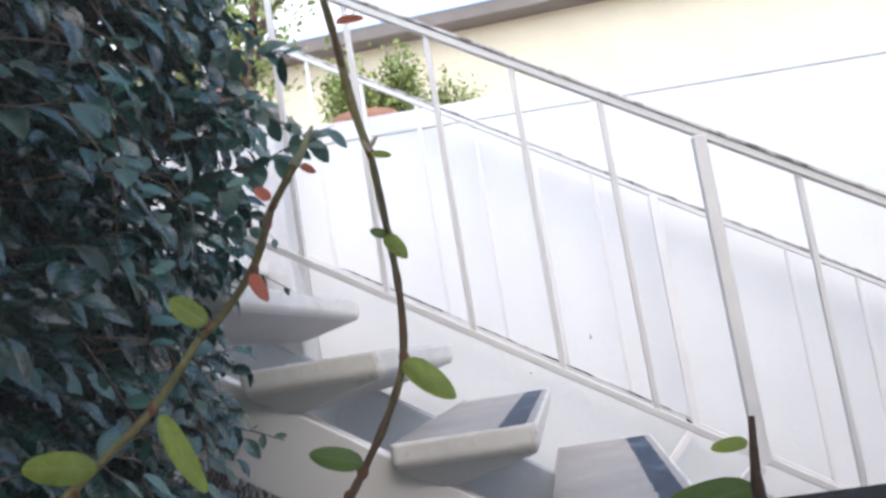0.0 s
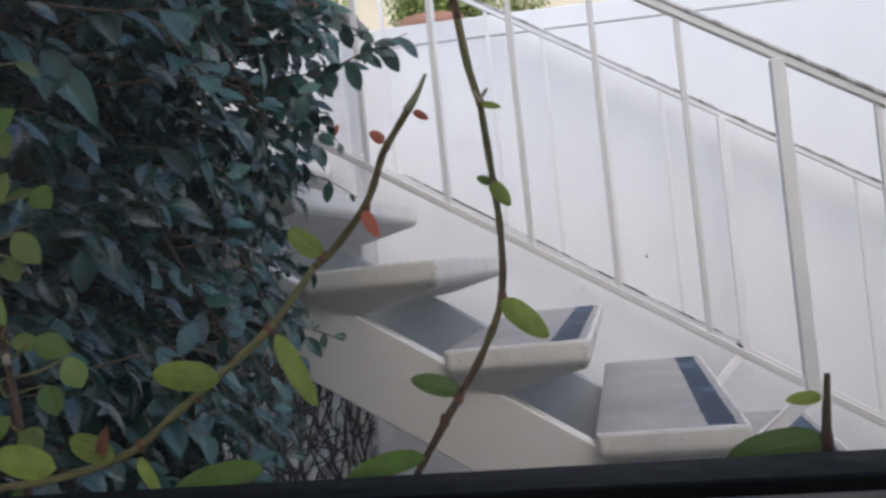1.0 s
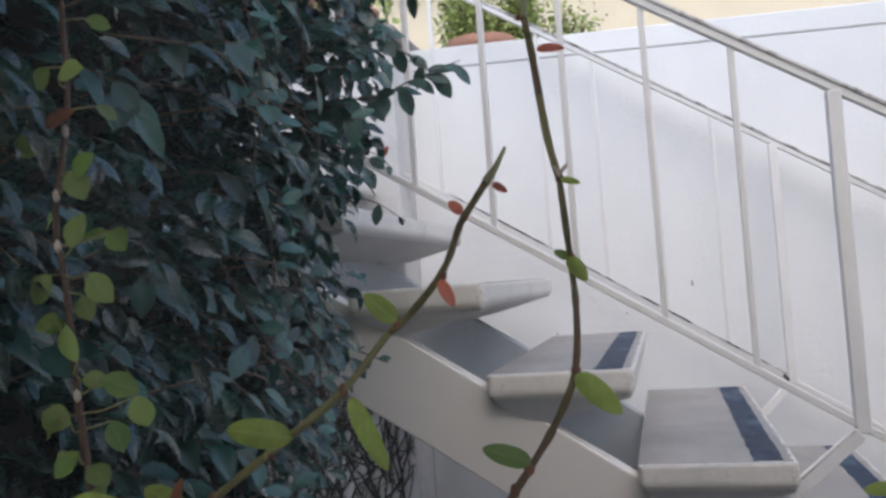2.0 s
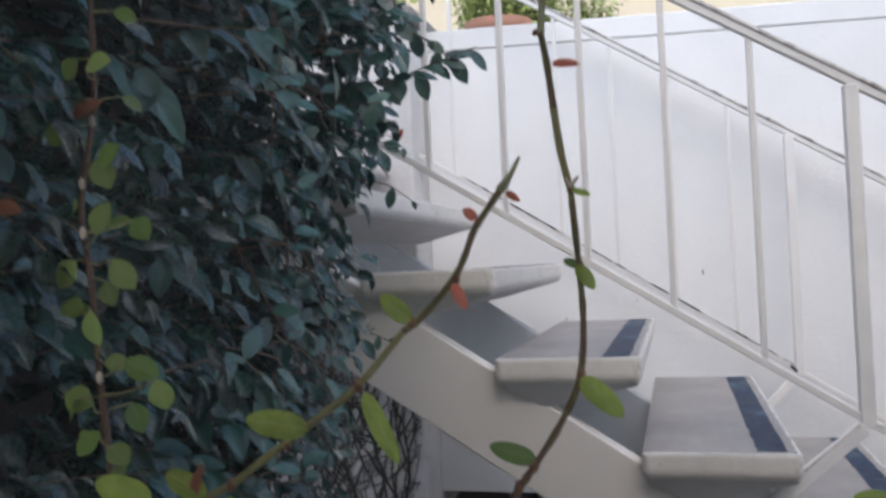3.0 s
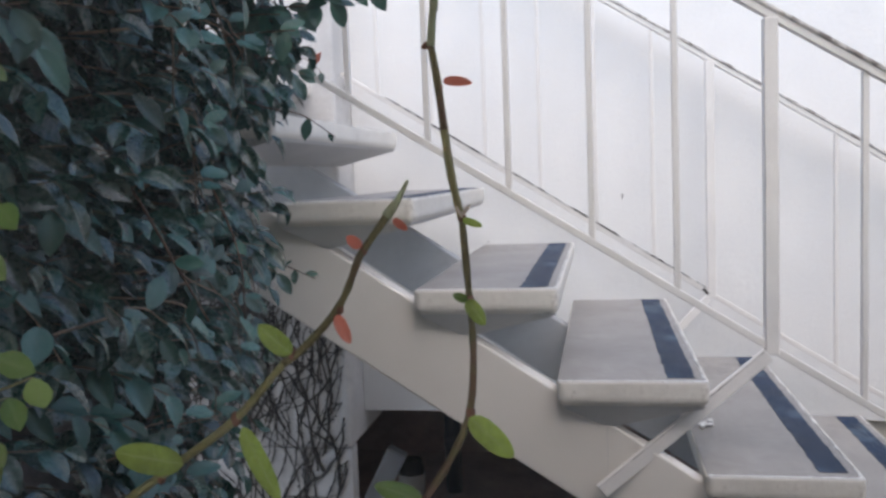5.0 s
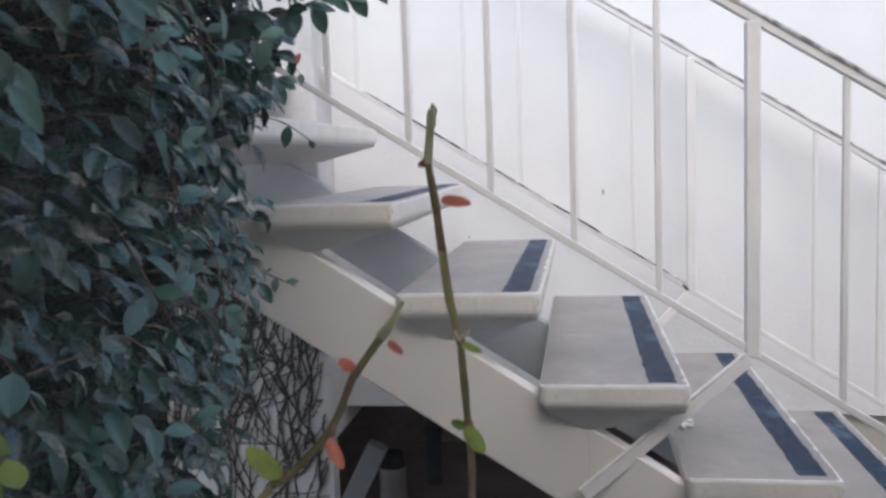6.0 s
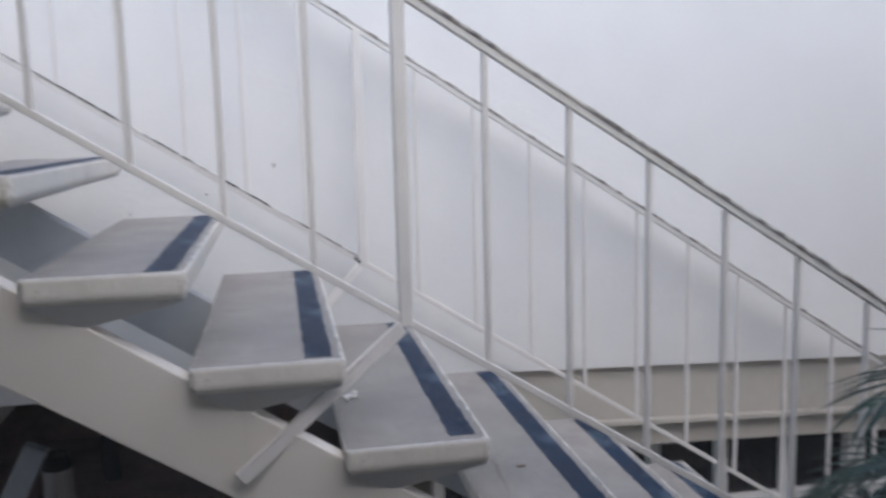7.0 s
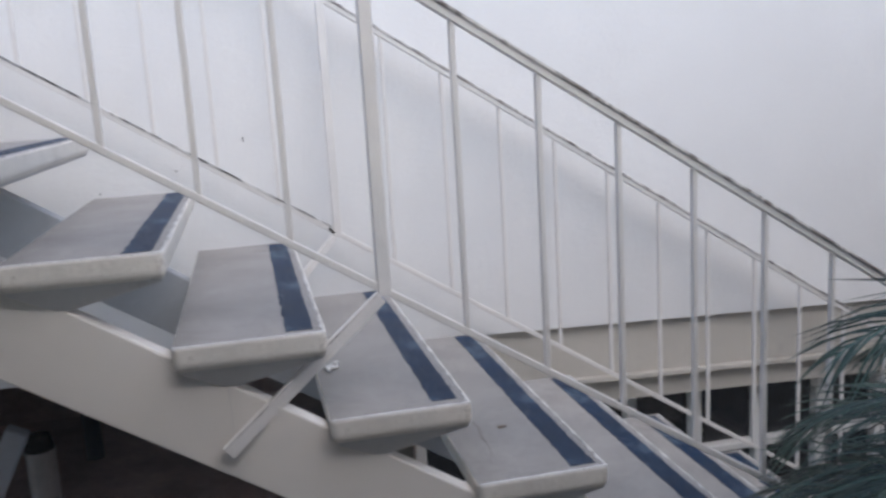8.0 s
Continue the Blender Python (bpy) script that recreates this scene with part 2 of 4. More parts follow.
LEAF_ROWS = ((0.0, 0.03), (0.12, 0.50), (0.32, 0.90), (0.54, 1.0), (0.75, 0.78), (0.91, 0.36), (1.0, 0.02))


def leaf_shape(wide, fold, droop, rows=LEAF_ROWS):
    """Places and faces of one leaf, a unit long along y, its upper side to z."""
    v, faces = [], []
    for t, w in rows:
        z = -droop * t * t
        for s in (-1, -0.5, 0, 0.5, 1):
            v.append((s * w * wide / 2, t, z + fold * wide * w * (1.9 * abs(s) - 1.1 * s * s)))
    for i in range(len(rows) - 1):
        for a in range(5 * i, 5 * i + 4):
            faces.append((a, a + 1, a + 6, a + 5))
    return np.array(v), np.array(faces)


def leaf_map(me):
    """Maps each leaf from edge to edge across its width."""
    at = np.zeros(len(me.loops), dtype=np.int32)
    me.loops.foreach_get("vertex_index", at)
    uv = np.stack((at % 5 / 4.0, at // 5 % 7 / 6.0), axis=1)
    me.uv_layers.new(name="leaf").data.foreach_set("uv", uv.astype(np.float32).ravel())


def leaf_mesh(name, wide, fold, droop, mat, size=1.0):
    v, faces = leaf_shape(wide, fold, droop)
    me = bpy.data.meshes.new(name)
    me.from_pydata((v * size).tolist(), [], faces.tolist())
    leaf_map(me)
    me.materials.append(mat)
    me.shade_smooth()
    return me


def turn_to(tip, up):
    """A turn that lays a leaf's length along tip and its upper side towards up."""
    y = Vector(tip).normalized()
    x = y.cross(Vector(up)).normalized()
    return Matrix((x, y, x.cross(y))).transposed()


def leaves_mesh(name, leaves, mat, shapes):
    """Many leaves in one mesh: rows of (base, tip way, up way, length)."""
    vs, fs, n = [], [], 0
    for i, (base, tip, up, size) in enumerate(leaves):
        v, faces = shapes[i % len(shapes)]
        m = np.array(turn_to(tip, up))
        vs.append(v @ m.T * size + np.array(base))
        fs.append(faces + n)
        n += len(v)
    me = bpy.data.meshes.new(name)
    me.from_pydata(np.concatenate(vs).tolist(), [], np.concatenate(fs).tolist())
    leaf_map(me)
    me.materials.append(mat)
    me.shade_smooth()
    return me


def structure(name, bm, mat, label, category="wall"):
    return tagged(part(name, bm, mat), label, category, kind="structure")


# ---- the setting ----
GROUND_Z = -0.9
structure("ground", box_bm(-60, 60, -40, 120, GROUND_Z - 0.2, GROUND_Z), M_GROUND, "grey concrete paving of the narrow yard", "ground")
WALL_Y, WALL_FOOT, WALL_TOP = 3.055, 0.788, 2.379
FALL = -0.033  # the wall's courses fall gently along the yard


def falling(bm, x_level, above=-9.0):
    """Shears a course along the wall so that it falls with the yard."""
    for v in bm.verts:
        if v.co.z > above:
            v.co.z += FALL * (v.co.x - x_level)
    return bm


wall_bm = falling(box_bm(0.45, 7.0, WALL_Y, 3.28, WALL_FOOT, WALL_TOP), -0.45, 1.5)
for v in wall_bm.verts:
    if v.co.z < 1.5:
        v.co.z += FALL * (v.co.x - 1.4)
side_bm = falling(box_bm(-0.77, 0.4501, WALL_Y, 3.28, 0.82, WALL_TOP), -0.45, 1.5)
side_me = bpy.data.meshes.new("wall_side")
side_bm.to_mesh(side_me)
side_bm.free()
wall_bm.from_mesh(side_me)
wall_north = structure("wall_north", wall_bm, M_STUCCO, "white rendered garden wall behind the stairs")
structure("trim_wall_top", falling(box_bm(-0.77, 7.0, WALL_Y + 0.004, 3.28, WALL_TOP + 0.006, 2.457, 0.003), -0.45), M_STUCCO, "white rendered top course of the wall above a groove", "trim")
structure("trim_groove", falling(box_bm(-0.76, 6.99, WALL_Y + 0.02, 3.27, WALL_TOP - 0.002, WALL_TOP + 0.008), -0.45), M_COPING, "dark joint under the top course of the wall", "trim")
structure("wall_pier", box_bm(-1.7, -0.772, 2.87, 3.30, 0.735, 2.47, 0.006), M_ROUGH, "rough grey rendered pier beside the stairs")
structure("wall_pier_foot", box_bm(-1.7, -0.772, 2.87, 2.94, GROUND_Z, 0.733), M_ROUGH, "rough grey rendered foot of the pier before the recess")
structure("trim_coping", box_bm(-1.74, -0.75, 2.85, 3.33, 2.472, 2.512, 0.008), M_COPING, "dark weathered coping on the pier", "trim")

for x, z, w, h in ((0.158, 1.562, 0.005, 0.016), (-0.30, 1.42, 0.006, 0.006), (-0.06, 1.475, 0.007, 0.005)):
    chip_bm = box_bm(x - w / 2, x + w / 2, WALL_Y - 0.0012, WALL_Y + 0.004, z - h / 2, z + h / 2, 0.001)
    part("chip", chip_bm, M_COPING, wall_north, "small dark chip in the render")

# lower storey under the white wall
structure("beam_lower", falling(box_bm(0.55, 7.0, 3.085, 3.28, 0.580, WALL_FOOT - 0.002), 1.4), M_BEAM, "cream plastered beam under the white wall", "beam")
structure("trim_ledge", falling(box_bm(0.55, 7.0, 3.068, 3.28, 0.556, 0.578, 0.003), 1.4), M_BEAM, "white moulding under the cream beam", "trim")
structure("beam_lintel", falling(box_bm(0.55, 7.0, 3.11, 3.28, 0.465, 0.554), 1.4), M_BEAM, "cream lintel over the lower windows", "beam")
structure("wall_lower", box_bm(0.55, 7.0, 3.13, 3.28, GROUND_Z, -0.45), M_BEAM, "cream wall foot under the lower windows")
structure("wall_recess_side", box_bm(0.45, 0.55, 3.06, 4.6, GROUND_Z, WALL_FOOT - 0.004), M_DARKROOM, "dark plastered side of the recess below the stairs")
structure("wall_recess_back", box_bm(-1.7, 0.45, 5.1, 5.2, 0, 0.98), M_DARKROOM, "dark plastered back of the recess below the stairs")
structure("wall_recess_west", box_bm(-1.8, -1.7, 3.30, 5.2, GROUND_Z, 0.98), M_DARKROOM, "dark plastered end of the recess below the stairs")
structure("wall_recess_east", box_bm(0.45, 0.55, 4.6, 5.2, GROUND_Z, 0.98), M_DARKROOM, "dark plastered inner side of the recess")
structure("floor_recess", box_bm(-1.7, 0.45, 3.30, 5.1, GROUND_Z + 0.004, 0.0), M_DARKROOM, "raised brown floor of the recess below the stairs", "floor")
structure("terrace", box_bm(-9, 9, 3.285, 8.9, 0.985, 2.36), M_GROUND, "paved raised terrace behind the white wall", "terrace")


def lower_window(x, wide):
    w = empty("window_lower", (x, 3.2, -0.45), "dark paned lower window in a white wooden frame", "window", "windows under the beam", "structure")
    fall = FALL * (x - 1.4)
    for a, b, c, d in ((x, x + 0.045, -0.45, 0.462 + fall), (x + 0.045, x + wide, 0.135, 0.168)):
        part("window_frame", box_bm(a, b, 3.19, 3.245, c, d, 0.004), M_TRIM, w)
    part("pane", box_bm(x + 0.045, x + wide, 3.235, 3.24, 0.168, 0.458 + fall), M_GLASSDARK, w)
    part("pane", box_bm(x + 0.045, x + wide, 3.235, 3.24, -0.45, 0.135), M_GLASSDARK, w)


for i in range(16):
    lower_window(0.678 + 0.288 * i, 0.288)

# the house that the camera looks out of
structure("wall_house_low", box_bm(-3.2, 4.0, 0.235, 0.300, GROUND_Z, 1.487), M_FACADE, "beige rendered house wall under the window")
structure("wall_house_west", box_bm(-3.2, -0.62, 0.235, 0.300, 1.488, 2.72), M_FACADE, "beige rendered house wall beside the window")
structure("wall_house_east", box_bm(1.25, 4.0, 0.235, 0.300, 1.488, 2.72), M_FACADE, "beige rendered house wall beside the window")
structure("wall_house_top", box_bm(-0.62, 1.25, 0.235, 0.300, 2.55, 2.72), M_FACADE, "beige rendered house wall over the window")
# Unseen back wall; its wide opening is added to light the vine.
back_bm = box_bm(-3.2, -1.6, -3.2, -3.05, GROUND_Z, 2.72)
for x0, x1, z0, z1 in ((1.9, 3.4, GROUND_Z, 2.72), (-1.6, 1.9, GROUND_Z, 0.7), (-1.6, 1.9, 2.6, 2.72)):
    box_bm(x0, x1, -3.2, -3.05, z0, z1, bm=back_bm)
structure("wall_room_back", back_bm, M_ROOM, "plain plastered room wall, unseen, with a wide opening added for light")
# Out of view, added to cut the low sky light on the treads.
structure("wall_east", box_bm(3.8, 4.0, 0.302, 3.05, GROUND_Z, 3.0), M_FACADE, "unseen beige wall added to block light at the yard's end")
structure("wall_room_west", box_bm(-3.2, -3.05, -3.05, 0.235, GROUND_Z, 2.72), M_ROOM, "plain plastered room wall")
structure("wall_room_east", box_bm(3.25, 3.4, -3.05, 0.235, GROUND_Z, 2.72), M_ROOM, "plain plastered room wall")
structure("floor", box_bm(-3.05, 3.25, -3.05, 0.235, 0.004, 0.12), M_BROWN, "brown boarded room floor", "floor")
structure("ceiling", box_bm(-3.2, 3.4, -3.2, 0.300, 2.722, 2.80), M_ROOM, "plain plastered ceiling", "ceiling")

window = empty("window_1", (0.3, 0.3, 1.49), "black metal window frame with dusty clear glass and added haze", "window", kind="structure")
part("frame_sill", box_bm(-0.62, 1.25, 0.286, 0.3125, 1.489, 1.5335, 0.0018, 2), M_BLACK, window)
part("frame_track", box_bm(-0.62, 1.25, 0.268, 0.2855, 1.489, 1.526, 0.0012, 2), M_BLACK, window)
# Grey on this lip paints the highlight along the frame's front edge.
part("frame_lip", box_bm(-0.62, 1.25, 0.2825, 0.2856, 1.5265, 1.5300, 0.0008), M_COPING, window, "track edge, grey for its painted highlight")
for x0, x1 in ((-0.62, -0.575), (1.205, 1.25)):
    part("frame_jamb", box_bm(x0, x1, 0.286, 0.312, 1.534, 2.55, 0.002), M_BLACK, window)
part("inner_sill", box_bm(-0.62, 1.25, 0.19, 0.262, 1.489, 1.527, 0.003), M_SILL, window, "dark brown wooden inner sill")

# Smeared dust film, also whitened to lift dark tones like lens haze.
dust_haze = bpy.data.materials.new("dusty_hazed_glass")
dust_haze.use_nodes = True
dn, dl = dust_haze.node_tree.nodes, dust_haze.node_tree.links
clear, film, back, both, pane_mix = (dn.new(k) for k in ("ShaderNodeBsdfTransparent", "ShaderNodeBsdfDiffuse", "ShaderNodeBsdfTranslucent", "ShaderNodeMixShader", "ShaderNodeMixShader"))
smear, spread, where = dn.new("ShaderNodeTexNoise"), dn.new("ShaderNodeMapRange"), dn.new("ShaderNodeTexCoord")
smear.inputs["Scale"].default_value, smear.inputs["Detail"].default_value = 14, 4
spread.inputs[1].default_value, spread.inputs[2].default_value, spread.inputs[3].default_value, spread.inputs[4].default_value = 0.35, 0.75, 0.009, 0.024
dl.new(where.outputs["Object"], smear.inputs["Vector"])
dl.new(smear.outputs["Fac"], spread.inputs[0])
dl.new(spread.outputs[0], pane_mix.inputs[0])
dl.new(film.outputs[0], both.inputs[1])
dl.new(back.outputs[0], both.inputs[2])
dl.new(clear.outputs[0], pane_mix.inputs[1])
dl.new(both.outputs[0], pane_mix.inputs[2])
dl.new(pane_mix.outputs[0], dn["Material Output"].inputs[0])
pane = part("pane", box_bm(-0.575, 1.205, 0.2985, 0.3005, 1.5335, 2.549), dust_haze, window, "faintly dusty clear glass, its film adding haze")
pane.visible_shadow = False

# building beyond
far_house = empty("far_house", (0, 9.0, GROUND_Z), "cream rendered house with a brown eave", "house")
part("wall", box_bm(-14, 16, 9.0, 9.3, GROUND_Z, 4.94), M_CREAM, far_house)
part("eave", box_bm(-14.2, 16.2, 8.72, 9.3, 4.942, 5.09, 0.01), M_EAVE, far_house, "grey-brown eave board")
# Steep white roof added to cover the sky and supply its bright tone.
roof_bm = bmesh.new()
rv = [roof_bm.verts.new(p) for p in ((-14.2, 8.7, 5.094), (16.2, 8.7, 5.094), (16.2, 12.0, 7.6), (-14.2, 12.0, 7.6), (-14.2, 8.7, 5.15), (16.2, 8.7, 5.15), (16.2, 12.0, 7.7), (-14.2, 12.0, 7.7))]
for q in ((0, 1, 2, 3), (4, 5, 6, 7), (0, 1, 5, 4), (1, 2, 6, 5), (2, 3, 7, 6), (3, 0, 4, 7)):
    roof_bm.faces.new([rv[k] for k in q])
part("roof", roof_bm, M_TRIM, far_house)

# ---- staircase ----
GOING, RISE, TREAD_Y0, TREAD_Y1 = 0.28, 0.183, 1.75, 2.845
stairs = empty("staircase", (0.0, 2.3, GROUND_Z), "cream painted concrete staircase with open risers and grey treads", "staircase")


def stringer_bm(y0, y1, drop):
    bm = bmesh.new()
    x0, x1 = -1.9, 3.25
    top = lambda x: 1.222 - 0.645 * (x + 0.018)
    sec = [(x0, top(x0)), (x1, top(x1)), (x1, GROUND_Z), (x1 - (drop - (top(x1) - GROUND_Z)) / 0.645, GROUND_Z), (x0, top(x0) - drop)]
    a = [bm.verts.new((x, y0, z)) for x, z in sec]
    b = [bm.verts.new((x, y1, z)) for x, z in sec]
    bm.faces.new(a)
    bm.faces.new(b[::-1])
    for k in range(5):
        bm.faces.new((a[k], b[k], b[(k + 1) % 5], a[(k + 1) % 5]))
    bmesh.ops.bevel(bm, geom=list(bm.edges), offset=0.004, segments=2, profile=0.5, affect="EDGES")
    return bm


part("stringer", stringer_bm(1.785, 1.835, 0.198), M_STRINGER, stairs)
seam = smooth_line([(0.087, 1.7842, 1.158), (0.0855, 1.7842, 1.12), (0.087, 1.7842, 1.09), (0.085, 1.7842, 1.045), (0.086, 1.7842, 0.962)], 6)
part("stringer_joint", tube_bm(seam, 0.0007, 0.0004, 5), M_SOFFIT, stairs, "fine joint line across the outer stringer")
part("stringer", stringer_bm(2.50, 2.55, 0.18), M_STRINGER_SHADE, stairs, "stringer by the wall, shade put into its grey")


def tread_mesh():
    """A tread with worn rounded lower edges, its right upper edge at the origin, running back along y."""
    bm = bmesh.new()
    w, long, thick = 0.289, TREAD_Y1 - TREAD_Y0, 0.052
    bmesh.ops.create_cube(bm, size=1, matrix=Matrix.LocRotScale((-w / 2, long / 2, -thick / 2), None, (w, long, thick)))
    upright = [e for e in bm.edges if abs(e.verts[0].co.z - e.verts[1].co.z) > 0.01]
    bmesh.ops.bevel(bm, geom=upright, offset=0.014, segments=4, profile=0.5, affect="EDGES")
    low = [e for e in bm.edges if all(v.co.z < -thick + 1e-5 for v in e.verts)]
    bmesh.ops.bevel(bm, geom=low, offset=0.022, segments=5, profile=0.5, affect="EDGES")
    high = [e for e in bm.edges if all(v.co.z > -1e-5 for v in e.verts)]
    bmesh.ops.bevel(bm, geom=high, offset=0.003, segments=2, profile=0.5, affect="EDGES")
    return mesh_of("tread", bm, M_BODY, smooth=False)


def ragged_plate(x0, x1, y0, y1, thick, rng, steps=44, rag=0.0012):
    """A thin painted field with slightly uneven edges."""
    bm = bmesh.new()
    rows = []
    for i in range(steps + 1):
        y = y0 + (y1 - y0) * i / steps
        a, b = x0 + rng.uniform(-rag, rag), x1 + rng.uniform(-rag, rag)
        rows.append([bm.verts.new(p) for p in ((a, y, 0), (b, y, 0), (b - 0.0005, y, thick), (a + 0.0005, y, thick))])
    for r, s in zip(rows, rows[1:]):
        for k in range(4):
            bm.faces.new((r[k], r[(k + 1) % 4], s[(k + 1) % 4], s[k]))
    bm.faces.new(rows[0])
    bm.faces.new(rows[-1][::-1])
    return bm


rng = random.Random(4)
TREAD = tread_mesh()
TREAD_LONG = TREAD_Y1 - TREAD_Y0
TOPS = [mesh_of("top_paint", ragged_plate(-0.2868, -0.0065, 0.006, TREAD_LONG - 0.004, 0.0012, rng), M_GREY) for _ in range(4)]
LIPS = []
for _ in range(3):
    lip = ragged_plate(0.0012, 0.0075, 0.004, 0.285, 0.0034, rng, 46, 0.0016)
    bmesh.ops.transform(lip, matrix=Matrix.Rotation(radians(90), 4, "Z"), verts=lip.verts)
    for v in lip.verts:
        v.co.z *= rng.uniform(0.75, 1.1)
    LIPS.append(mesh_of("edge_paint", lip, M_EDGE))
STRIPS = [mesh_of("grip_strip", ragged_plate(-0.077, -0.024, 0.026 + 0.004 * k, TREAD_LONG - 0.02, 0.0016, rng, 70, 0.0022), M_STRIP) for k in range(4)]
RIMS = [mesh_of("nosing_paint", ragged_plate(-0.0085, -0.0034, 0.004, TREAD_LONG - 0.006, 0.0020, rng, 80, 0.0026), M_NOSING) for _ in range(2)]
# Wedge below each tread; its grey carries the shade there.
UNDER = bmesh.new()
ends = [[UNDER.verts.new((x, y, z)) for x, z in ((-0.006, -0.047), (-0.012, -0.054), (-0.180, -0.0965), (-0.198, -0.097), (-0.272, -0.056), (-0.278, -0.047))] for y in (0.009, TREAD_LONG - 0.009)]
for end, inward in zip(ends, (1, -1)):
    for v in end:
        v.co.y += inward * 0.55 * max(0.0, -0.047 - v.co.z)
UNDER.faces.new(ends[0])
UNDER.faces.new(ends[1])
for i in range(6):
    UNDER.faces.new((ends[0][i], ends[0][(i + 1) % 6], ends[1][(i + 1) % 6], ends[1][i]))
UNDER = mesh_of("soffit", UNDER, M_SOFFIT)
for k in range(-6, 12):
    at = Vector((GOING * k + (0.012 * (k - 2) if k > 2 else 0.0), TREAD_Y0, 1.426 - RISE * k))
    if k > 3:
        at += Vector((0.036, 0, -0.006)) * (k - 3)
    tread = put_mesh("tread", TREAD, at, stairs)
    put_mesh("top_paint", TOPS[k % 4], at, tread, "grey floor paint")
    put_mesh("soffit", UNDER, at, tread, "wedge under the tread, its grey standing for shade")
    put_mesh("edge_paint", LIPS[k % 3], at, tread, "chipped white edge")
    put_mesh("nosing_paint", RIMS[k % 2], at, tread, "chipped white nosing line")
    put_mesh("grip_strip", STRIPS[(k + 1) % 4], at + Vector((0, 0, 0.0012)), tread, "worn navy grip strip")


# ---- railings ----
def railing(name, y, x_post, z_low, z_high, left, right, slope, x0, x1, label, thick, post_thick):
    r = empty(name, (x_post, y, z_low), label, "railing", "stair railings")
    low = lambda x: z_low - slope * (x - x_post)
    high = lambda x: z_high - slope * (x - x_post)
    part("bottom_rail", beam_bm((x0, y, low(x0)), (x1, y, low(x1)), 0.014, 0.015, 0.002), M_RAIL, r)
    hand = part("handrail", beam_bm((x0, y, high(x0) + 0.008), (x1, y, high(x1) + 0.008), 0.022, 0.016, 0.002), M_RAIL, r)
    part("handrail_cap", beam_bm((x0, y, high(x0) + 0.0215), (x1, y, high(x1) + 0.0215), 0.029, 0.0085, 0.0025), M_RUST, hand, "chipped rusty top edge")
    h = z_high - z_low
    bal = mesh_of("baluster", box_bm(-thick / 2, thick / 2, -thick / 2, thick / 2, 0, h, 0.0015), M_RAIL)
    for x in left + right:
        put_mesh("baluster", bal, (x, y, low(x)), r)
    part("post", box_bm(x_post - post_thick / 2, x_post + post_thick / 2, y - post_thick / 2, y + post_thick / 2, z_low - 0.012, z_high + 0.002, 0.002), M_RAIL, r)
    return r


near_left = [0.233 - 0.1675 * i for i in range(10)]
near_right = [0.587 + 0.1775 * i for i in range(15)]
rail_near = railing("railing", 1.872, 0.4135, 1.286, 1.932, near_left, near_right, 0.635, -1.4, 3.15,
                    "white painted iron railing on the open side of the stairs", 0.0125, 0.027)
part("brace", beam_bm((0.402, 1.845, 1.278), (0.072, 1.765, 1.021), 0.009, 0.030, 0.0015), M_RAIL, rail_near, "flat diagonal brace")
part("brace_edge", beam_bm((0.392, 1.8425, 1.2835), (0.0655, 1.763, 1.0295), 0.0095, 0.0022, 0.0004), M_RUST, rail_near, "rusty upper edge of the brace")
far_left = [0.252 - 0.179 * i for i in range(6)]
far_right = [0.614 + 0.1915 * i for i in range(14)]
rail_far = railing("railing", 2.947, 0.430, 1.242, 1.978, far_left, far_right, 0.640, -0.768, 3.2,
                   "white painted iron railing along the white wall", 0.0125, 0.027)
part("brace", beam_bm((0.418, 2.935, 1.232), (0.17, 2.84, 0.99), 0.009, 0.024, 0.0015), M_RAIL, rail_far, "flat diagonal brace")
part("rust_line", beam_bm((-0.62, 2.944, 1.242 + 0.640 * 1.05 + 0.0115), (0.415, 2.944, 1.242 + 0.640 * 0.015 + 0.0115), 0.013, 0.0048, 0.0008), M_SEAM, rail_far, "rusty chipped seam")

part("rust_spot", beam_bm((0.403, 2.936, 1.242 + 0.640 * 0.027 + 0.002), (0.418, 2.936, 1.242 + 0.640 * 0.012 - 0.006), 0.006, 0.009, 0.001), M_STEM_AND_GAP, rail_far, "black rust where the lower rail meets the post")


# ---- creeper hedge ----
HEDGE_Y0, HEDGE_Y1 = 0.335, 1.70
OUT = Vector((1.0, 0.30, 0)).normalized()
ALONG = Vector((-0.30, 1.0, 0)).normalized()


def ease(v):
    v = min(1.0, max(0.0, v))
    return v * v * (3 - 2 * v)


def hedge_face(y, z):
    """The outer face of the creeper."""
    swell = 0.115 * ease((z - 1.66) / 0.3) * ease((y - 0.8) / 0.5)
    lumps = 0.055 * noise.noise(Vector((y * 3.2, z * 3.2, 0.3))) + 0.022 * noise.noise(Vector((y * 10, z * 10, 4.1)))
    tuck = 0.055 * ease((1.50 - z) / 0.35)
    return Vector((-0.270 - 0.30 * (y - 0.55) + swell - tuck + lumps, y, z))


# Near-black colour on this wall paints the shade between the leaves.
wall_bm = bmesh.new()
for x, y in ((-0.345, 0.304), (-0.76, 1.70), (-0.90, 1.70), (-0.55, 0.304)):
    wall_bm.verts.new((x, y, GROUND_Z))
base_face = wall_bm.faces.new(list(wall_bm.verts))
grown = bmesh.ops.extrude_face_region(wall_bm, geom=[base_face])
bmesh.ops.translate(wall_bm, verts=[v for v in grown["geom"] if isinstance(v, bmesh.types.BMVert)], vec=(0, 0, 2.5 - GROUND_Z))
structure("wall_west", wall_bm, M_STEM_AND_GAP, "garden wall under the creeper, coloured dark as shade between leaves")

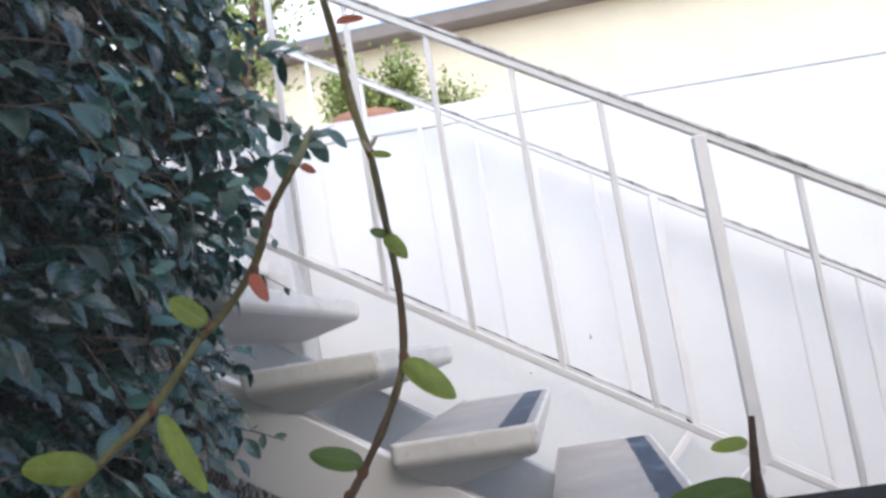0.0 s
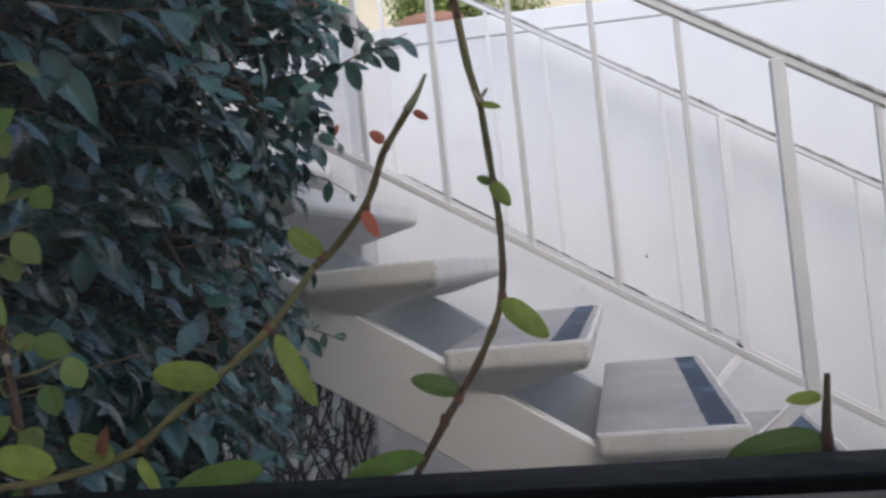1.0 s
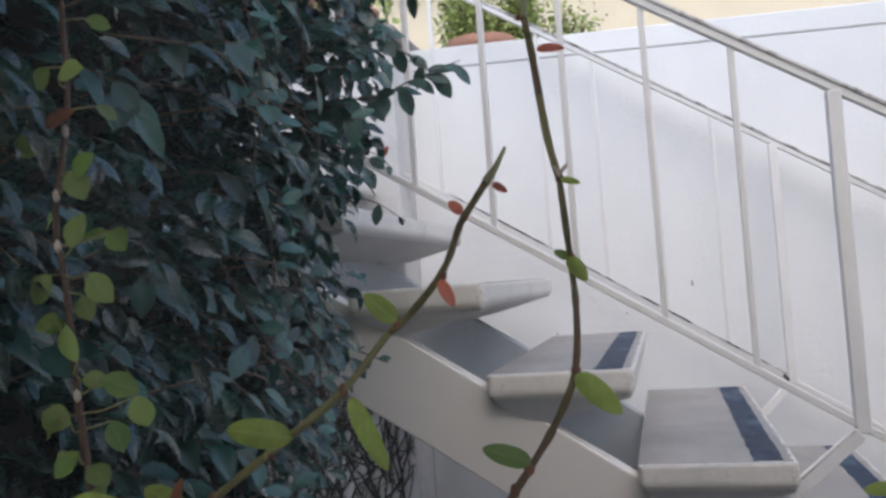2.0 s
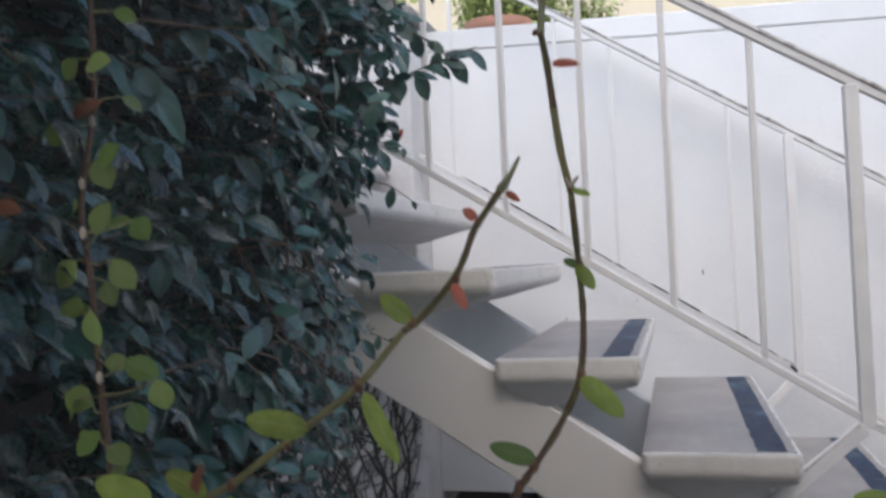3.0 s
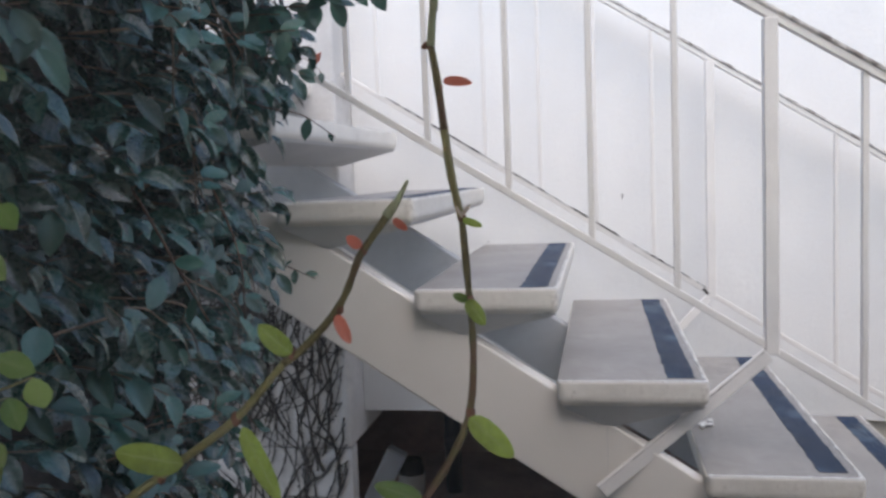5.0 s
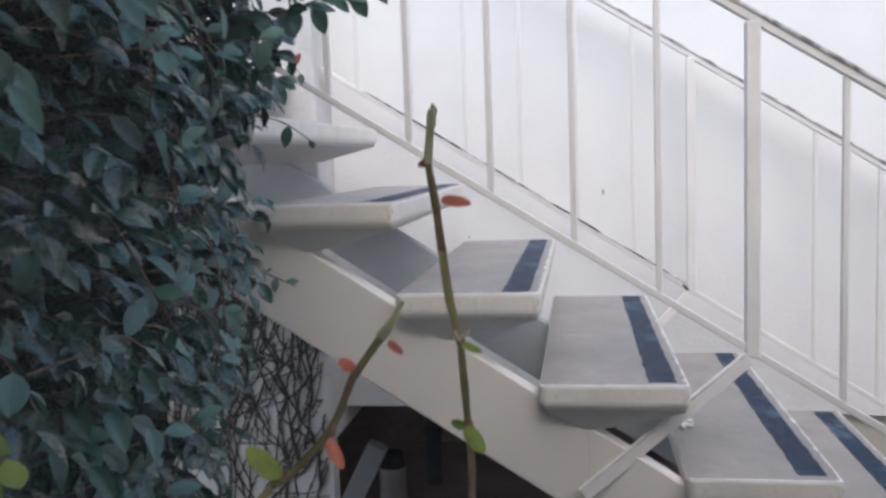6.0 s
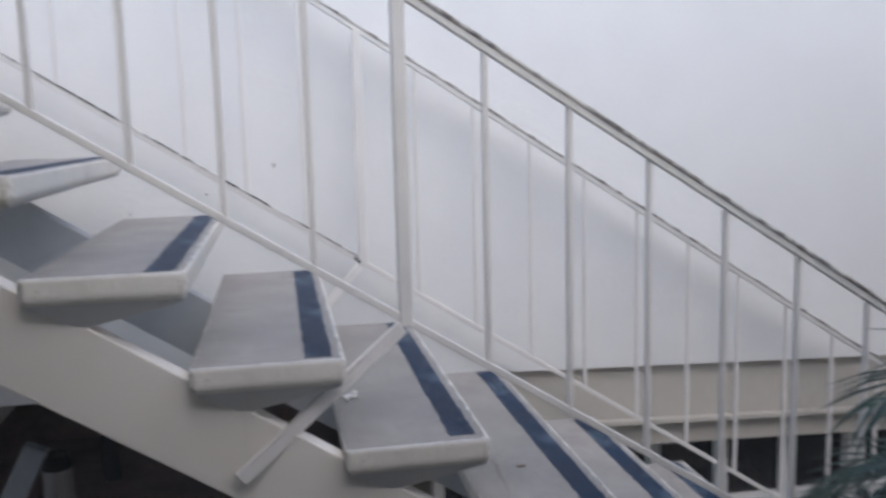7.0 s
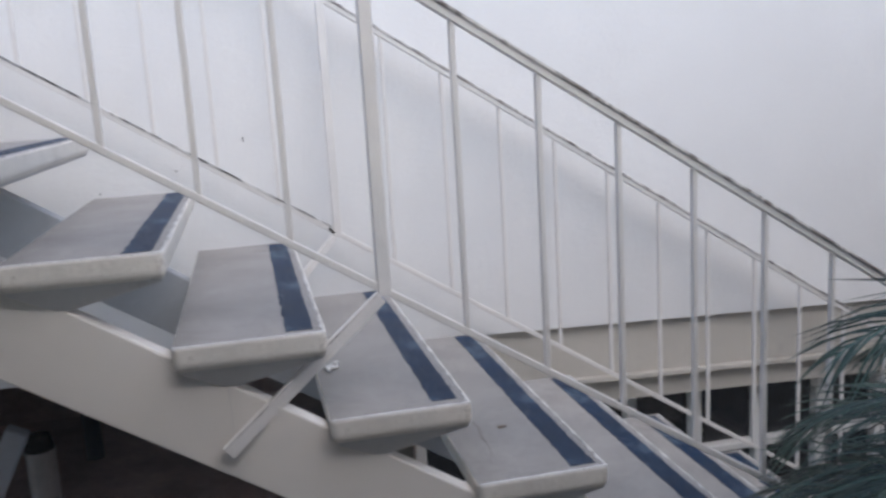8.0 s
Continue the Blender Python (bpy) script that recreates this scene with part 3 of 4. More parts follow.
hedge = empty("creeper_hedge", (-0.55, 1.05, GROUND_Z), "dense dark green climbing fig covering the garden wall", "climbing plant")
rng = random.Random(11)
SHAPES = [leaf_shape(w, f, d) for w, f, d in ((0.54, 0.20, 0.20), (0.47, 0.28, 0.30), (0.60, 0.15, 0.14), (0.50, 0.33, 0.36))]
LEAF_MESHES = [leaf_mesh("leaf", w, f, d, M_LEAF) for w, f, d in ((0.54, 0.20, 0.20), (0.47, 0.28, 0.30), (0.60, 0.15, 0.14), (0.50, 0.33, 0.36))]
inner, outer = [], []


def hang(spot, way, size):
    """One leaf's row: it leans along way, droops a little and turns its upper side to the sky and the yard."""
    tip = Vector(way) + Vector((0, 0, rng.gauss(-0.20, 0.28)))
    up = OUT * rng.uniform(-0.1, 0.8) + Vector((0, 0, rng.uniform(0.5, 1.2))) + ALONG * rng.gauss(-0.55, 0.45)
    return spot, tip, up, size


# leaves deep in the creeper
for i in range(6800):
    y = HEDGE_Y0 + (HEDGE_Y1 - HEDGE_Y0) * rng.random()
    z = 0.55 + 2.0 * rng.random() ** 0.85
    if z < 1.42 and rng.random() < 0.55:
        continue
    spot = hedge_face(y, z) - OUT * rng.uniform(0.085, 0.145)
    way = OUT * rng.uniform(0.0, 0.8) + ALONG * rng.gauss(0.0, 0.6)
    inner.append(hang(spot, way, rng.uniform(0.030, 0.052) * (0.66 + 0.40 * ease((y - 0.45) / 0.5))))

# leafy sprays that arch out of it, leaves in turn on either side of each twig
spray_wood = bmesh.new()
for i in range(600):
    y = HEDGE_Y0 + 0.02 + (HEDGE_Y1 - HEDGE_Y0 - 0.04) * rng.random()
    z = 0.75 + 1.75 * rng.random() ** 0.8
    if z < 1.40 and rng.random() < 0.42:
        continue
    way = rng.choice((-1, -1, 1, 1, 1))
    p = hedge_face(y, z) - OUT * rng.uniform(0.075, 0.125)
    d = (OUT * rng.uniform(0.5, 1.0) + ALONG * way * rng.uniform(0.1, 0.7) + Vector((0, 0, rng.uniform(-0.2, 0.5)))).normalized()
    scale = 0.66 + 0.40 * ease((y - 0.45) / 0.5)
    line = [p.copy()]
    sag = rng.uniform(0.05, 0.17)
    for k in range(rng.randrange(6, 10)):
        p = p + d * 0.0205 * scale
        line.append(p.copy())
        d = (d + Vector((0, 0, -sag)) - OUT * 0.03).normalized()
        side = d.cross(OUT * 0.6 + Vector((0, 0, 0.8))).normalized() * (1 if k % 2 else -1)
        size = rng.uniform(0.034, 0.054) * scale * (1.0 - 0.05 * max(0, k - 4))
        row = hang(p, d * rng.uniform(0.5, 0.9) + side * rng.uniform(0.45, 0.95), size)
        if y < 1.02 and 1.3 < z < 2.0 and i % 3 == 0 and len(outer) < 300:
            outer.append(row)
        else:
            inner.append(row)
    tube_bm(line, 0.0011 * scale, 0.0006 * scale, 4, bm=spray_wood, rng=rng)
tagged(part("spray_twig", spray_wood, M_RUNNER, hedge, "brown spray twigs"), "brown spray twigs", kind="stuff")
foliage = new("foliage", leaves_mesh("foliage", inner, M_LEAF, SHAPES))
foliage.parent = hedge
foliage.location = -hedge.location
tagged(foliage, kind="stuff")


def lay_leaf(me, base, tip, up, size, parent, name="leaf", label=""):
    ob = new(name, me)
    ob.parent = parent
    ob.location = Vector(base) - world_spot(parent)
    ob.rotation_euler = turn_to(tip, up).to_euler()
    ob.scale = (size, size, size)
    return tagged(ob, label)


for i, (spot, tip, up, size) in enumerate(outer):
    lay_leaf(LEAF_MESHES[i % 4], spot, tip, up, size, hedge)

# woody runners over the leaves
FIG = leaf_mesh("leaf", 0.52, 0.10, 0.12, M_LEAF)
for i in range(30):
    y, z = rng.uniform(0.64, 1.25), rng.uniform(1.25, 2.15)
    way = 1
    fall, stride = rng.uniform(-0.012, 0.010), rng.uniform(0.034, 0.062)
    line = []
    for s in range(8):
        line.append(hedge_face(y, z) + OUT * ((0.012 + 0.003 * s if s else -0.05) + rng.uniform(-0.006, 0.008)))
        y = min(1.66, max(0.40, y + stride * way * rng.uniform(0.6, 1.2)))
        z -= fall
        fall += rng.uniform(0.002, 0.011)
        stride *= 0.95
    line = smooth_line(line, 3)
    runner = part("runner", tube_bm(line, 0.0014, 0.0007, 5, knots=0.12, rng=rng), M_RUNNER, hedge, smooth=True)
    for k in range(4, len(line), 4):
        side = 1 if k % 8 else -1
        lay_leaf(FIG, line[k], OUT * rng.uniform(0.1, 0.7) + ALONG * way * rng.uniform(0.1, 0.6) + Vector((0, 0, side * rng.uniform(0.2, 0.8) - 0.3)),
                 OUT * rng.uniform(0.5, 1.0) + Vector((0, 0, rng.uniform(0.5, 1.1))) - ALONG * 0.3, rng.uniform(0.026, 0.044) * (0.7 + 0.35 * ease((y - 0.45) / 0.5)), runner)
FIG_RED = leaf_mesh("leaf", 0.5, 0.1, 0.12, M_LEAF_RED)


def sprig(points, leaves, thick=0.0016, mat=M_TWIG):
    """A twig that stands out from the creeper, with leaves at shares of its length: (share, way, size, red)."""
    line = smooth_line(points, 5)
    twig = part("sprig", tube_bm(line, thick, thick * 0.5, 5, knots=0.1, rng=rng), mat, hedge, smooth=True)
    for share, way, size, red in leaves:
        base = line[min(len(line) - 1, int(share * (len(line) - 1)))]
        up = Vector((rng.uniform(-0.3, 0.5), -0.8, rng.uniform(0.3, 0.9)))
        lay_leaf(FIG_RED if red else FIG, base, way, up, size, twig)


def fan(n, size, seed, red=(), hang=-0.35):
    r = random.Random(seed)
    return [((i + 0.6) / n, (r.uniform(-0.2, 0.9), r.uniform(-0.4, 0.4), hang + (0.5 if i % 2 else -0.4) * r.uniform(0.4, 1)), size * r.uniform(0.75, 1.15), i in red) for i in range(n)]


sprig(((-0.52, 1.43, 1.80), (-0.45, 1.43, 1.775), (-0.39, 1.43, 1.76), (-0.335, 1.43, 1.722)), [(0.2, (0.4, 0, -0.6), 0.034, 0), (0.35, (-0.2, 0, -1), 0.03, 0), (0.75, (-0.25, -0.1, -1), 0.036, 0), (0.97, (0.4, 0, -1), 0.016, 0)])
sprig(((-0.44, 1.40, 1.93), (-0.36, 1.39, 1.925), (-0.29, 1.39, 1.945), (-0.215, 1.39, 1.965)), fan(15, 0.046, 3, hang=-0.45))
sprig(((-0.46, 1.42, 2.06), (-0.37, 1.41, 2.03), (-0.30, 1.40, 1.985), (-0.255, 1.39, 1.94)), fan(15, 0.046, 5))
sprig(((-0.42, 1.36, 2.12), (-0.33, 1.36, 2.10), (-0.26, 1.35, 2.075)), fan(14, 0.044, 8, hang=-0.1))
sprig(((-0.50, 1.40, 1.86), (-0.43, 1.40, 1.85), (-0.37, 1.40, 1.82)), fan(14, 0.036, 12))
for k in range(9):
    r = random.Random(70 + k)
    y0 = r.uniform(1.30, 1.58)
    z0 = 1.80 + 0.035 * k + r.uniform(-0.02, 0.02)
    b0 = hedge_face(y0, z0) - OUT * 0.03
    reach = r.uniform(0.07, 0.13)
    sprig((b0, b0 + Vector((reach * 0.5, -0.02, r.uniform(-0.02, 0.03))), b0 + Vector((reach, -0.04, r.uniform(-0.05, 0.03)))), fan(9, 0.040, 80 + k))
sprig(((-0.60, 1.66, 1.93), (-0.545, 1.74, 1.905), (-0.50, 1.79, 1.90), (-0.465, 1.80, 1.865)), fan(9, 0.026, 16, red=(5, 7), hang=-0.1))
sprig(((-0.56, 1.5, 1.55), (-0.50, 1.5, 1.525), (-0.45, 1.5, 1.505), (-0.405, 1.5, 1.485)), fan(6, 0.026, 21, hang=-0.2), 0.002)
sprig(((-0.45, 1.2, 1.66), (-0.425, 1.2, 1.60), (-0.40, 1.18, 1.54), (-0.395, 1.17, 1.47)), fan(5, 0.03, 27), 0.0022)
sprig(((-0.37, 0.80, 1.70), (-0.33, 0.80, 1.64), (-0.30, 0.80, 1.585), (-0.27, 0.80, 1.53)), fan(5, 0.026, 31), 0.0017)
sprig(((-0.60, 1.55, 1.70), (-0.56, 1.56, 1.66), (-0.535, 1.56, 1.61)), fan(7, 0.028, 35))
sprig(((-0.60, 1.55, 1.42), (-0.56, 1.56, 1.40), (-0.53, 1.56, 1.345)), fan(6, 0.028, 41))
sprig(((-0.62, 1.55, 1.25), (-0.575, 1.56, 1.23), (-0.545, 1.56, 1.19)), fan(6, 0.030, 45))

# ---- young vines at the window ----
vine = empty("window_vine", (0.0, 0.34, 1.50), "young green vine shoots with lime leaves rising past the window sill", "vine")
V1 = [(-0.27, 0.42, 1.505), (-0.20, 0.345, 1.525), (-0.143, 0.327, 1.5325), (-0.123, 0.325, 1.5345), (-0.104, 0.325, 1.5375), (-0.087, 0.325, 1.543), (-0.072, 0.325, 1.553), (-0.053, 0.325, 1.566), (-0.035, 0.325, 1.579),
      (-0.018, 0.325, 1.597), (-0.011, 0.325, 1.602), (0.001, 0.325, 1.615), (0.008, 0.325, 1.630)]
V1_TIP = [(0.008, 0.325, 1.630), (0.0125, 0.325, 1.636), (0.0175, 0.325, 1.6425)]
V2 = [(-0.03, 0.335, 1.505), (0.0, 0.327, 1.52), (0.011, 0.325, 1.534), (0.020, 0.325, 1.547), (0.025, 0.325, 1.554), (0.033, 0.325, 1.566), (0.040, 0.325, 1.581), (0.042, 0.325, 1.600), (0.0412, 0.325, 1.620), (0.040, 0.325, 1.640)]
V2_TOP = [(0.040, 0.325, 1.640), (0.0375, 0.324, 1.653), (0.036, 0.323, 1.667), (0.0348, 0.322, 1.680), (0.0332, 0.322, 1.691)]
V2_TIP = [(0.0332, 0.322, 1.691), (0.0336, 0.322, 1.696), (0.0345, 0.322, 1.704)]
rng = random.Random(5)
part("stem", tube_bm(smooth_line(V1[:10], 5), 0.0016, 0.0013, 8, knots=0.10, rng=rng), M_VINE_GREEN, vine, smooth=True)
part("stem", tube_bm(smooth_line(V1[9:], 5), 0.0013, 0.0012, 8, knots=0.10, rng=rng), M_VINE, vine, smooth=True)
part("stem", tube_bm(smooth_line([V1[-1]] + V1_TIP[1:], 5), 0.0012, 0.0012, 8, knots=0.06, rng=rng), M_VINE, vine, smooth=True)
part("stem", tube_bm(smooth_line(V2, 5), 0.0013, 0.0011, 8, knots=0.14, rng=rng), M_VINE, vine, smooth=True)
part("stem", tube_bm(smooth_line(V2_TOP[:3], 5), 0.0012, 0.0013, 8, knots=0.08, rng=rng), M_VINE_GREEN, vine, smooth=True)
part("stem", tube_bm(smooth_line(V2_TOP[2:], 5), 0.0013, 0.0011, 8, knots=0.08, rng=rng), M_VINE, vine, smooth=True)
part("shoot_tip", tube_bm(smooth_line(V2_TIP, 5), 0.0013, 0.0011, 8, knots=0.05, rng=rng), M_SHOOT, vine, "pale green shoot tip", smooth=True)
for dx, dz in ((-0.0004, 0.0018), (0.0002, 0.0032), (0.0006, 0.0022)):
    part("shoot_scale", tube_bm(smooth_line([(0.0345 + dx * 0.4, 0.3215, 1.701), (0.0346 + dx, 0.3212, 1.704), (0.0350 + dx * 1.7, 0.3212, 1.704 + dz)], 4), 0.0012, 0.0006, 6, rng=rng), M_SHOOT, vine, smooth=True)
part("shoot_tip", tube_bm(smooth_line([(0.0170, 0.325, 1.642), (0.0205, 0.325, 1.6465), (0.0240, 0.325, 1.6525)], 5), 0.0017, 0.0005, 8, rng=rng), M_SHOOT, vine, smooth=True)
part("stub", tube_bm(smooth_line([(0.1272, 0.322, 1.505), (0.1272, 0.322, 1.532), (0.1278, 0.322, 1.541), (0.1292, 0.322, 1.5525)], 4), 0.0023, 0.0008, 7, knots=0.1, rng=rng), M_TWIG, vine, smooth=True)

for p, r in (((-0.035, 0.325, 1.579), 0.0026), ((-0.015, 0.325, 1.600), 0.0024), ((0.001, 0.325, 1.614), 0.0020), ((-0.084, 0.325, 1.5445), 0.0026), ((-0.062, 0.325, 1.559), 0.0022), ((0.0095, 0.325, 1.632), 0.0018), ((0.019, 0.325, 1.6445), 0.0015),
             ((0.024, 0.325, 1.553), 0.0026), ((0.0405, 0.325, 1.582), 0.0023), ((0.0415, 0.325, 1.616), 0.0023), ((0.040, 0.325, 1.641), 0.0020), ((0.0352, 0.322, 1.679), 0.0016), ((0.033, 0.322, 1.691), 0.0016), ((0.019, 0.325, 1.546), 0.0024)):
    knot = bmesh.new()
    bmesh.ops.create_icosphere(knot, subdivisions=2, radius=r * 0.80, matrix=Matrix.Translation(p) @ Matrix.Diagonal((0.85, 0.85, 1.25, 1)))
    part("node", knot, M_NODE, vine, "brown swollen leaf node", smooth=True)

LONG_ROWS = ((0.0, 0.05), (0.04, 0.42), (0.12, 0.74), (0.27, 0.96), (0.45, 1.0), (0.62, 0.95), (0.77, 0.79), (0.89, 0.54), (0.96, 0.30), (1.0, 0.03))


def vine_leaf(base, tip, wide, mat, y=0.323, lean=0.25, curl=0.12):
    b, t = Vector((base[0], y, base[1])), Vector((tip[0], y - 0.002, tip[1]))
    v, faces = leaf_shape(wide, rng.uniform(0.10, 0.26), curl * rng.uniform(0.3, 1.8), LONG_ROWS)
    m = np.array(turn_to(t - b, Vector((rng.uniform(-0.2, 0.2), -1.0, lean))))
    me = bpy.data.meshes.new("leaf")
    me.from_pydata((v @ m.T * (t - b).length + np.array(b)).tolist(), [], faces.tolist())
    leaf_map(me)
    me.materials.append(mat)
    me.shade_smooth()
    part("leaf", me, mat, vine)


for base, tip, wide, mat, lean in (
        ((-0.0145, 1.6005), (-0.0245, 1.6095), 0.52, M_LEAF_LIME, 0.2), ((-0.032, 1.577), (-0.0208, 1.5535), 0.28, M_LEAF_LIME, 0.1),
        ((-0.053, 1.5645), (-0.076, 1.5685), 0.42, M_LEAF_LIME, 0.3), ((0.0005, 1.6125), (0.0048, 1.604), 0.42, M_LEAF_RED, 0.1),
        ((0.0092, 1.633), (0.0055, 1.6365), 0.65, M_LEAF_RED, 0.1), ((0.0195, 1.6412), (0.0240, 1.638), 0.42, M_LEAF_RED, 0.2),
        ((-0.115, 1.539), (-0.1375, 1.5455), 0.46, M_LEAF_LIME, 0.3), ((-0.084, 1.541), (-0.0765, 1.529), 0.34, M_LEAF_LIME, 0.1),
        ((-0.041, 1.5345), (-0.073, 1.533), 0.30, M_LEAF_MID, 0.9), ((0.012, 1.5355), (-0.0155, 1.5325), 0.29, M_LEAF_MID, 0.8),
        ((0.0405, 1.581), (0.0535, 1.5695), 0.42, M_LEAF_LIME, 0.3), ((0.025, 1.555), (0.0105, 1.560), 0.42, M_LEAF_MID, 0.3),
        ((0.041, 1.6165), (0.0462, 1.6095), 0.52, M_LEAF_LIME, 0.1), ((0.041, 1.6165), (0.0372, 1.6185), 0.6, M_LEAF_MID, 0.1),
        ((0.0405, 1.6405), (0.0465, 1.6385), 0.35, M_LEAF_LIME, 0.2), ((0.0405, 1.642), (0.0432, 1.6448), 0.3, M_BUD, 0.2),
        ((0.0405, 1.641), (0.0390, 1.6445), 0.25, M_BUD, 0.2), ((0.1272, 1.546), (0.1175, 1.546), 0.40, M_LEAF_LIME, 0.4),
        ((0.1268, 1.534), (0.1005, 1.5325), 0.36, M_LEAF_MID, 0.6), ((0.0362, 1.681), (0.0448, 1.680), 0.36, M_LEAF_RED, 0.3),
        ((-0.093, 1.541), (-0.108, 1.5495), 0.5, M_LEAF_LIME, 0.5), ((-0.098, 1.54), (-0.094, 1.552), 0.35, M_LEAF_DRY, 0.1),
        ((0.0335, 1.692), (0.0305, 1.6905), 0.6, M_LEAF_DRY, 0.1)):
    vine_leaf(base, tip, wide, mat, lean=lean)

side_vine = empty("side_vine", (-0.21, 0.43, 1.45), "climbing shoot with round lime leaves beside the window", "vine")
line = smooth_line([(-0.205, 0.425, 1.47), (-0.203, 0.42, 1.529), (-0.207, 0.42, 1.571), (-0.210, 0.42, 1.621), (-0.214, 0.42, 1.658), (-0.208, 0.425, 1.71), (-0.212, 0.43, 1.77), (-0.22, 0.44, 1.86)], 5)
part("stem", tube_bm(line, 0.0020, 0.0012, 6, knots=0.1, rng=rng), M_TWIG, side_vine, smooth=True)
ROUND = leaf_mesh("leaf", 0.80, 0.12, 0.16, M_LEAF_OLIVE)
ROUND_MID = leaf_mesh("leaf", 0.68, 0.15, 0.10, M_LEAF_MID)
DRY = leaf_mesh("leaf", 0.55, 0.25, 0.25, M_LEAF_DRY)
for x, z, dx, dz in ((-0.204, 1.641, 0.3, 1), (-0.195, 1.629, 0.5, -0.8), (-0.204, 1.587, -0.2, 0.9), (-0.191, 1.579, 0.9, -0.4), (-0.209, 1.558, -0.8, 0.3), (-0.182, 1.648, 0.6, -0.5),
                     (-0.173, 1.570, 0.2, -1), (-0.200, 1.538, 0.9, -0.5), (-0.213, 1.605, -0.9, 0.2), (-0.206, 1.545, -0.6, -0.7), (-0.201, 1.675, 0.7, 0.5), (-0.216, 1.69, -0.8, 0.4), (-0.206, 1.725, 0.8, 0.1)):
    lay_leaf(ROUND if rng.random() < 0.75 else ROUND_MID, (x, 0.417, z), (dx, rng.uniform(-0.5, 0.2), dz), (rng.uniform(-0.5, 0.7), -0.8, rng.uniform(0.2, 0.9)), rng.uniform(0.0145, 0.0195), side_vine)
    near = min(line, key=lambda q: abs(q.z - z + 0.004))
    part("petiole", tube_bm(smooth_line([near, (near + Vector((x, 0.417, z))) / 2 + Vector((0, -0.002, -0.002)), Vector((x, 0.417, z))], 3), 0.0007, 0.0005, 5, rng=rng), M_VINE_GREEN, side_vine, smooth=True)
for k in range(16):
    q = line[int((0.08 + 0.05 * k) * (len(line) - 1))]
    way = 1 if k % 2 else -1
    base = q + Vector((way * rng.uniform(0.004, 0.011), rng.uniform(-0.008, 0.012), rng.uniform(-0.004, 0.008)))
    lay_leaf(ROUND if k % 3 else ROUND_MID, base, (way * rng.uniform(0.3, 1), rng.uniform(-0.4, 0.4), rng.uniform(-0.9, 0.6)), (rng.uniform(-0.5, 0.7), -0.8, rng.uniform(0.2, 0.9)), rng.uniform(0.012, 0.018), side_vine)
    part("petiole", tube_bm([q, q.lerp(base, 0.5), base], 0.0007, 0.0005, 5, rng=rng), M_VINE_GREEN, side_vine, smooth=True)
for x, z, dx, dz in ((-0.213, 1.70, 0.9, 0.4), (-0.238, 1.692, 0.7, 0.7), (-0.245, 1.655, -0.8, 0.3)):
    lay_leaf(DRY, (x, 0.415, z), (dx, -0.2, dz), (0.3, -0.9, 0.3), 0.017, side_vine, label="dry orange leaf")
for share in (0.30, 0.52, 0.62, 0.71):
    p = line[int(share * (len(line) - 1))]
    bud = bmesh.new()
    bmesh.ops.create_icosphere(bud, subdivisions=1, radius=0.0024, matrix=Matrix.Translation(p + Vector((0.0012, -0.002, 0))) @ Matrix.Diagonal((0.8, 0.8, 1.5, 1)))
    part("bud", bud, M_BUD, side_vine, "pale scale bud", smooth=True)

# ---- dead runners on the pier ----
dead = empty("dead_creeper", (-1.05, 2.865, 0.1), "dark dead creeper stems clinging to the pale pier", "dead creeper")
rng = random.Random(19)
spurs = bmesh.new()


def dead_stem(x, z, lean, r, steps, depth=0):
    """A clinging stem that wanders upwards, forks, and bristles with rootlets."""
    line = []
    turn = lean
    for k in range(steps):
        line.append(Vector((x, 2.866 - 0.3 * r, z)))
        turn = 0.72 * turn + 0.28 * lean + rng.gauss(0, 0.20)
        step = rng.uniform(0.022, 0.038)
        x += step * math.sin(turn)
        z += step * math.cos(turn)
        if x > -0.780 or z > 1.42:
            break
        if depth < 2 and k > 1 and rng.random() < 0.13:
            dead_stem(x, z, lean + rng.choice((-1, 1)) * rng.uniform(0.35, 0.8), r * 0.7, rng.randrange(6, 15), depth + 1)
    if len(line) < 3:
        return
    fine = smooth_line(line, 3)
    part("stem", tube_bm(fine, r, r * 0.55, 5, knots=0.3, rng=rng), M_STEM_AND_GAP, dead, smooth=True)
    for q in fine:
        if rng.random() < 0.6:
            way = Vector((rng.choice((-1, 1)) * rng.uniform(0.6, 1), 0, rng.uniform(-0.5, 0.6))) * rng.uniform(0.004, 0.010)
            end = q + way
            if end.x < -0.777:
                tube_bm([q, q + way * 0.5 + Vector((0, 0, rng.uniform(-0.002, 0.002))), end], rng.uniform(0.0022, 0.0042), 0.0016, 4, bm=spurs, rng=rng)


for i in range(92):
    x = -0.80 - 0.72 * rng.random() ** 0.9
    dead_stem(x, rng.uniform(0.15, 0.95) if i % 3 else rng.uniform(0.9, 1.15), rng.gauss(0.02, 0.24), rng.choice((0.0022, 0.0030, 0.0038, 0.0052)) * rng.uniform(0.85, 1.15), rng.randrange(12, 26))
tagged(part("rootlet", spurs, M_STEM_AND_GAP, dead), kind="stuff")

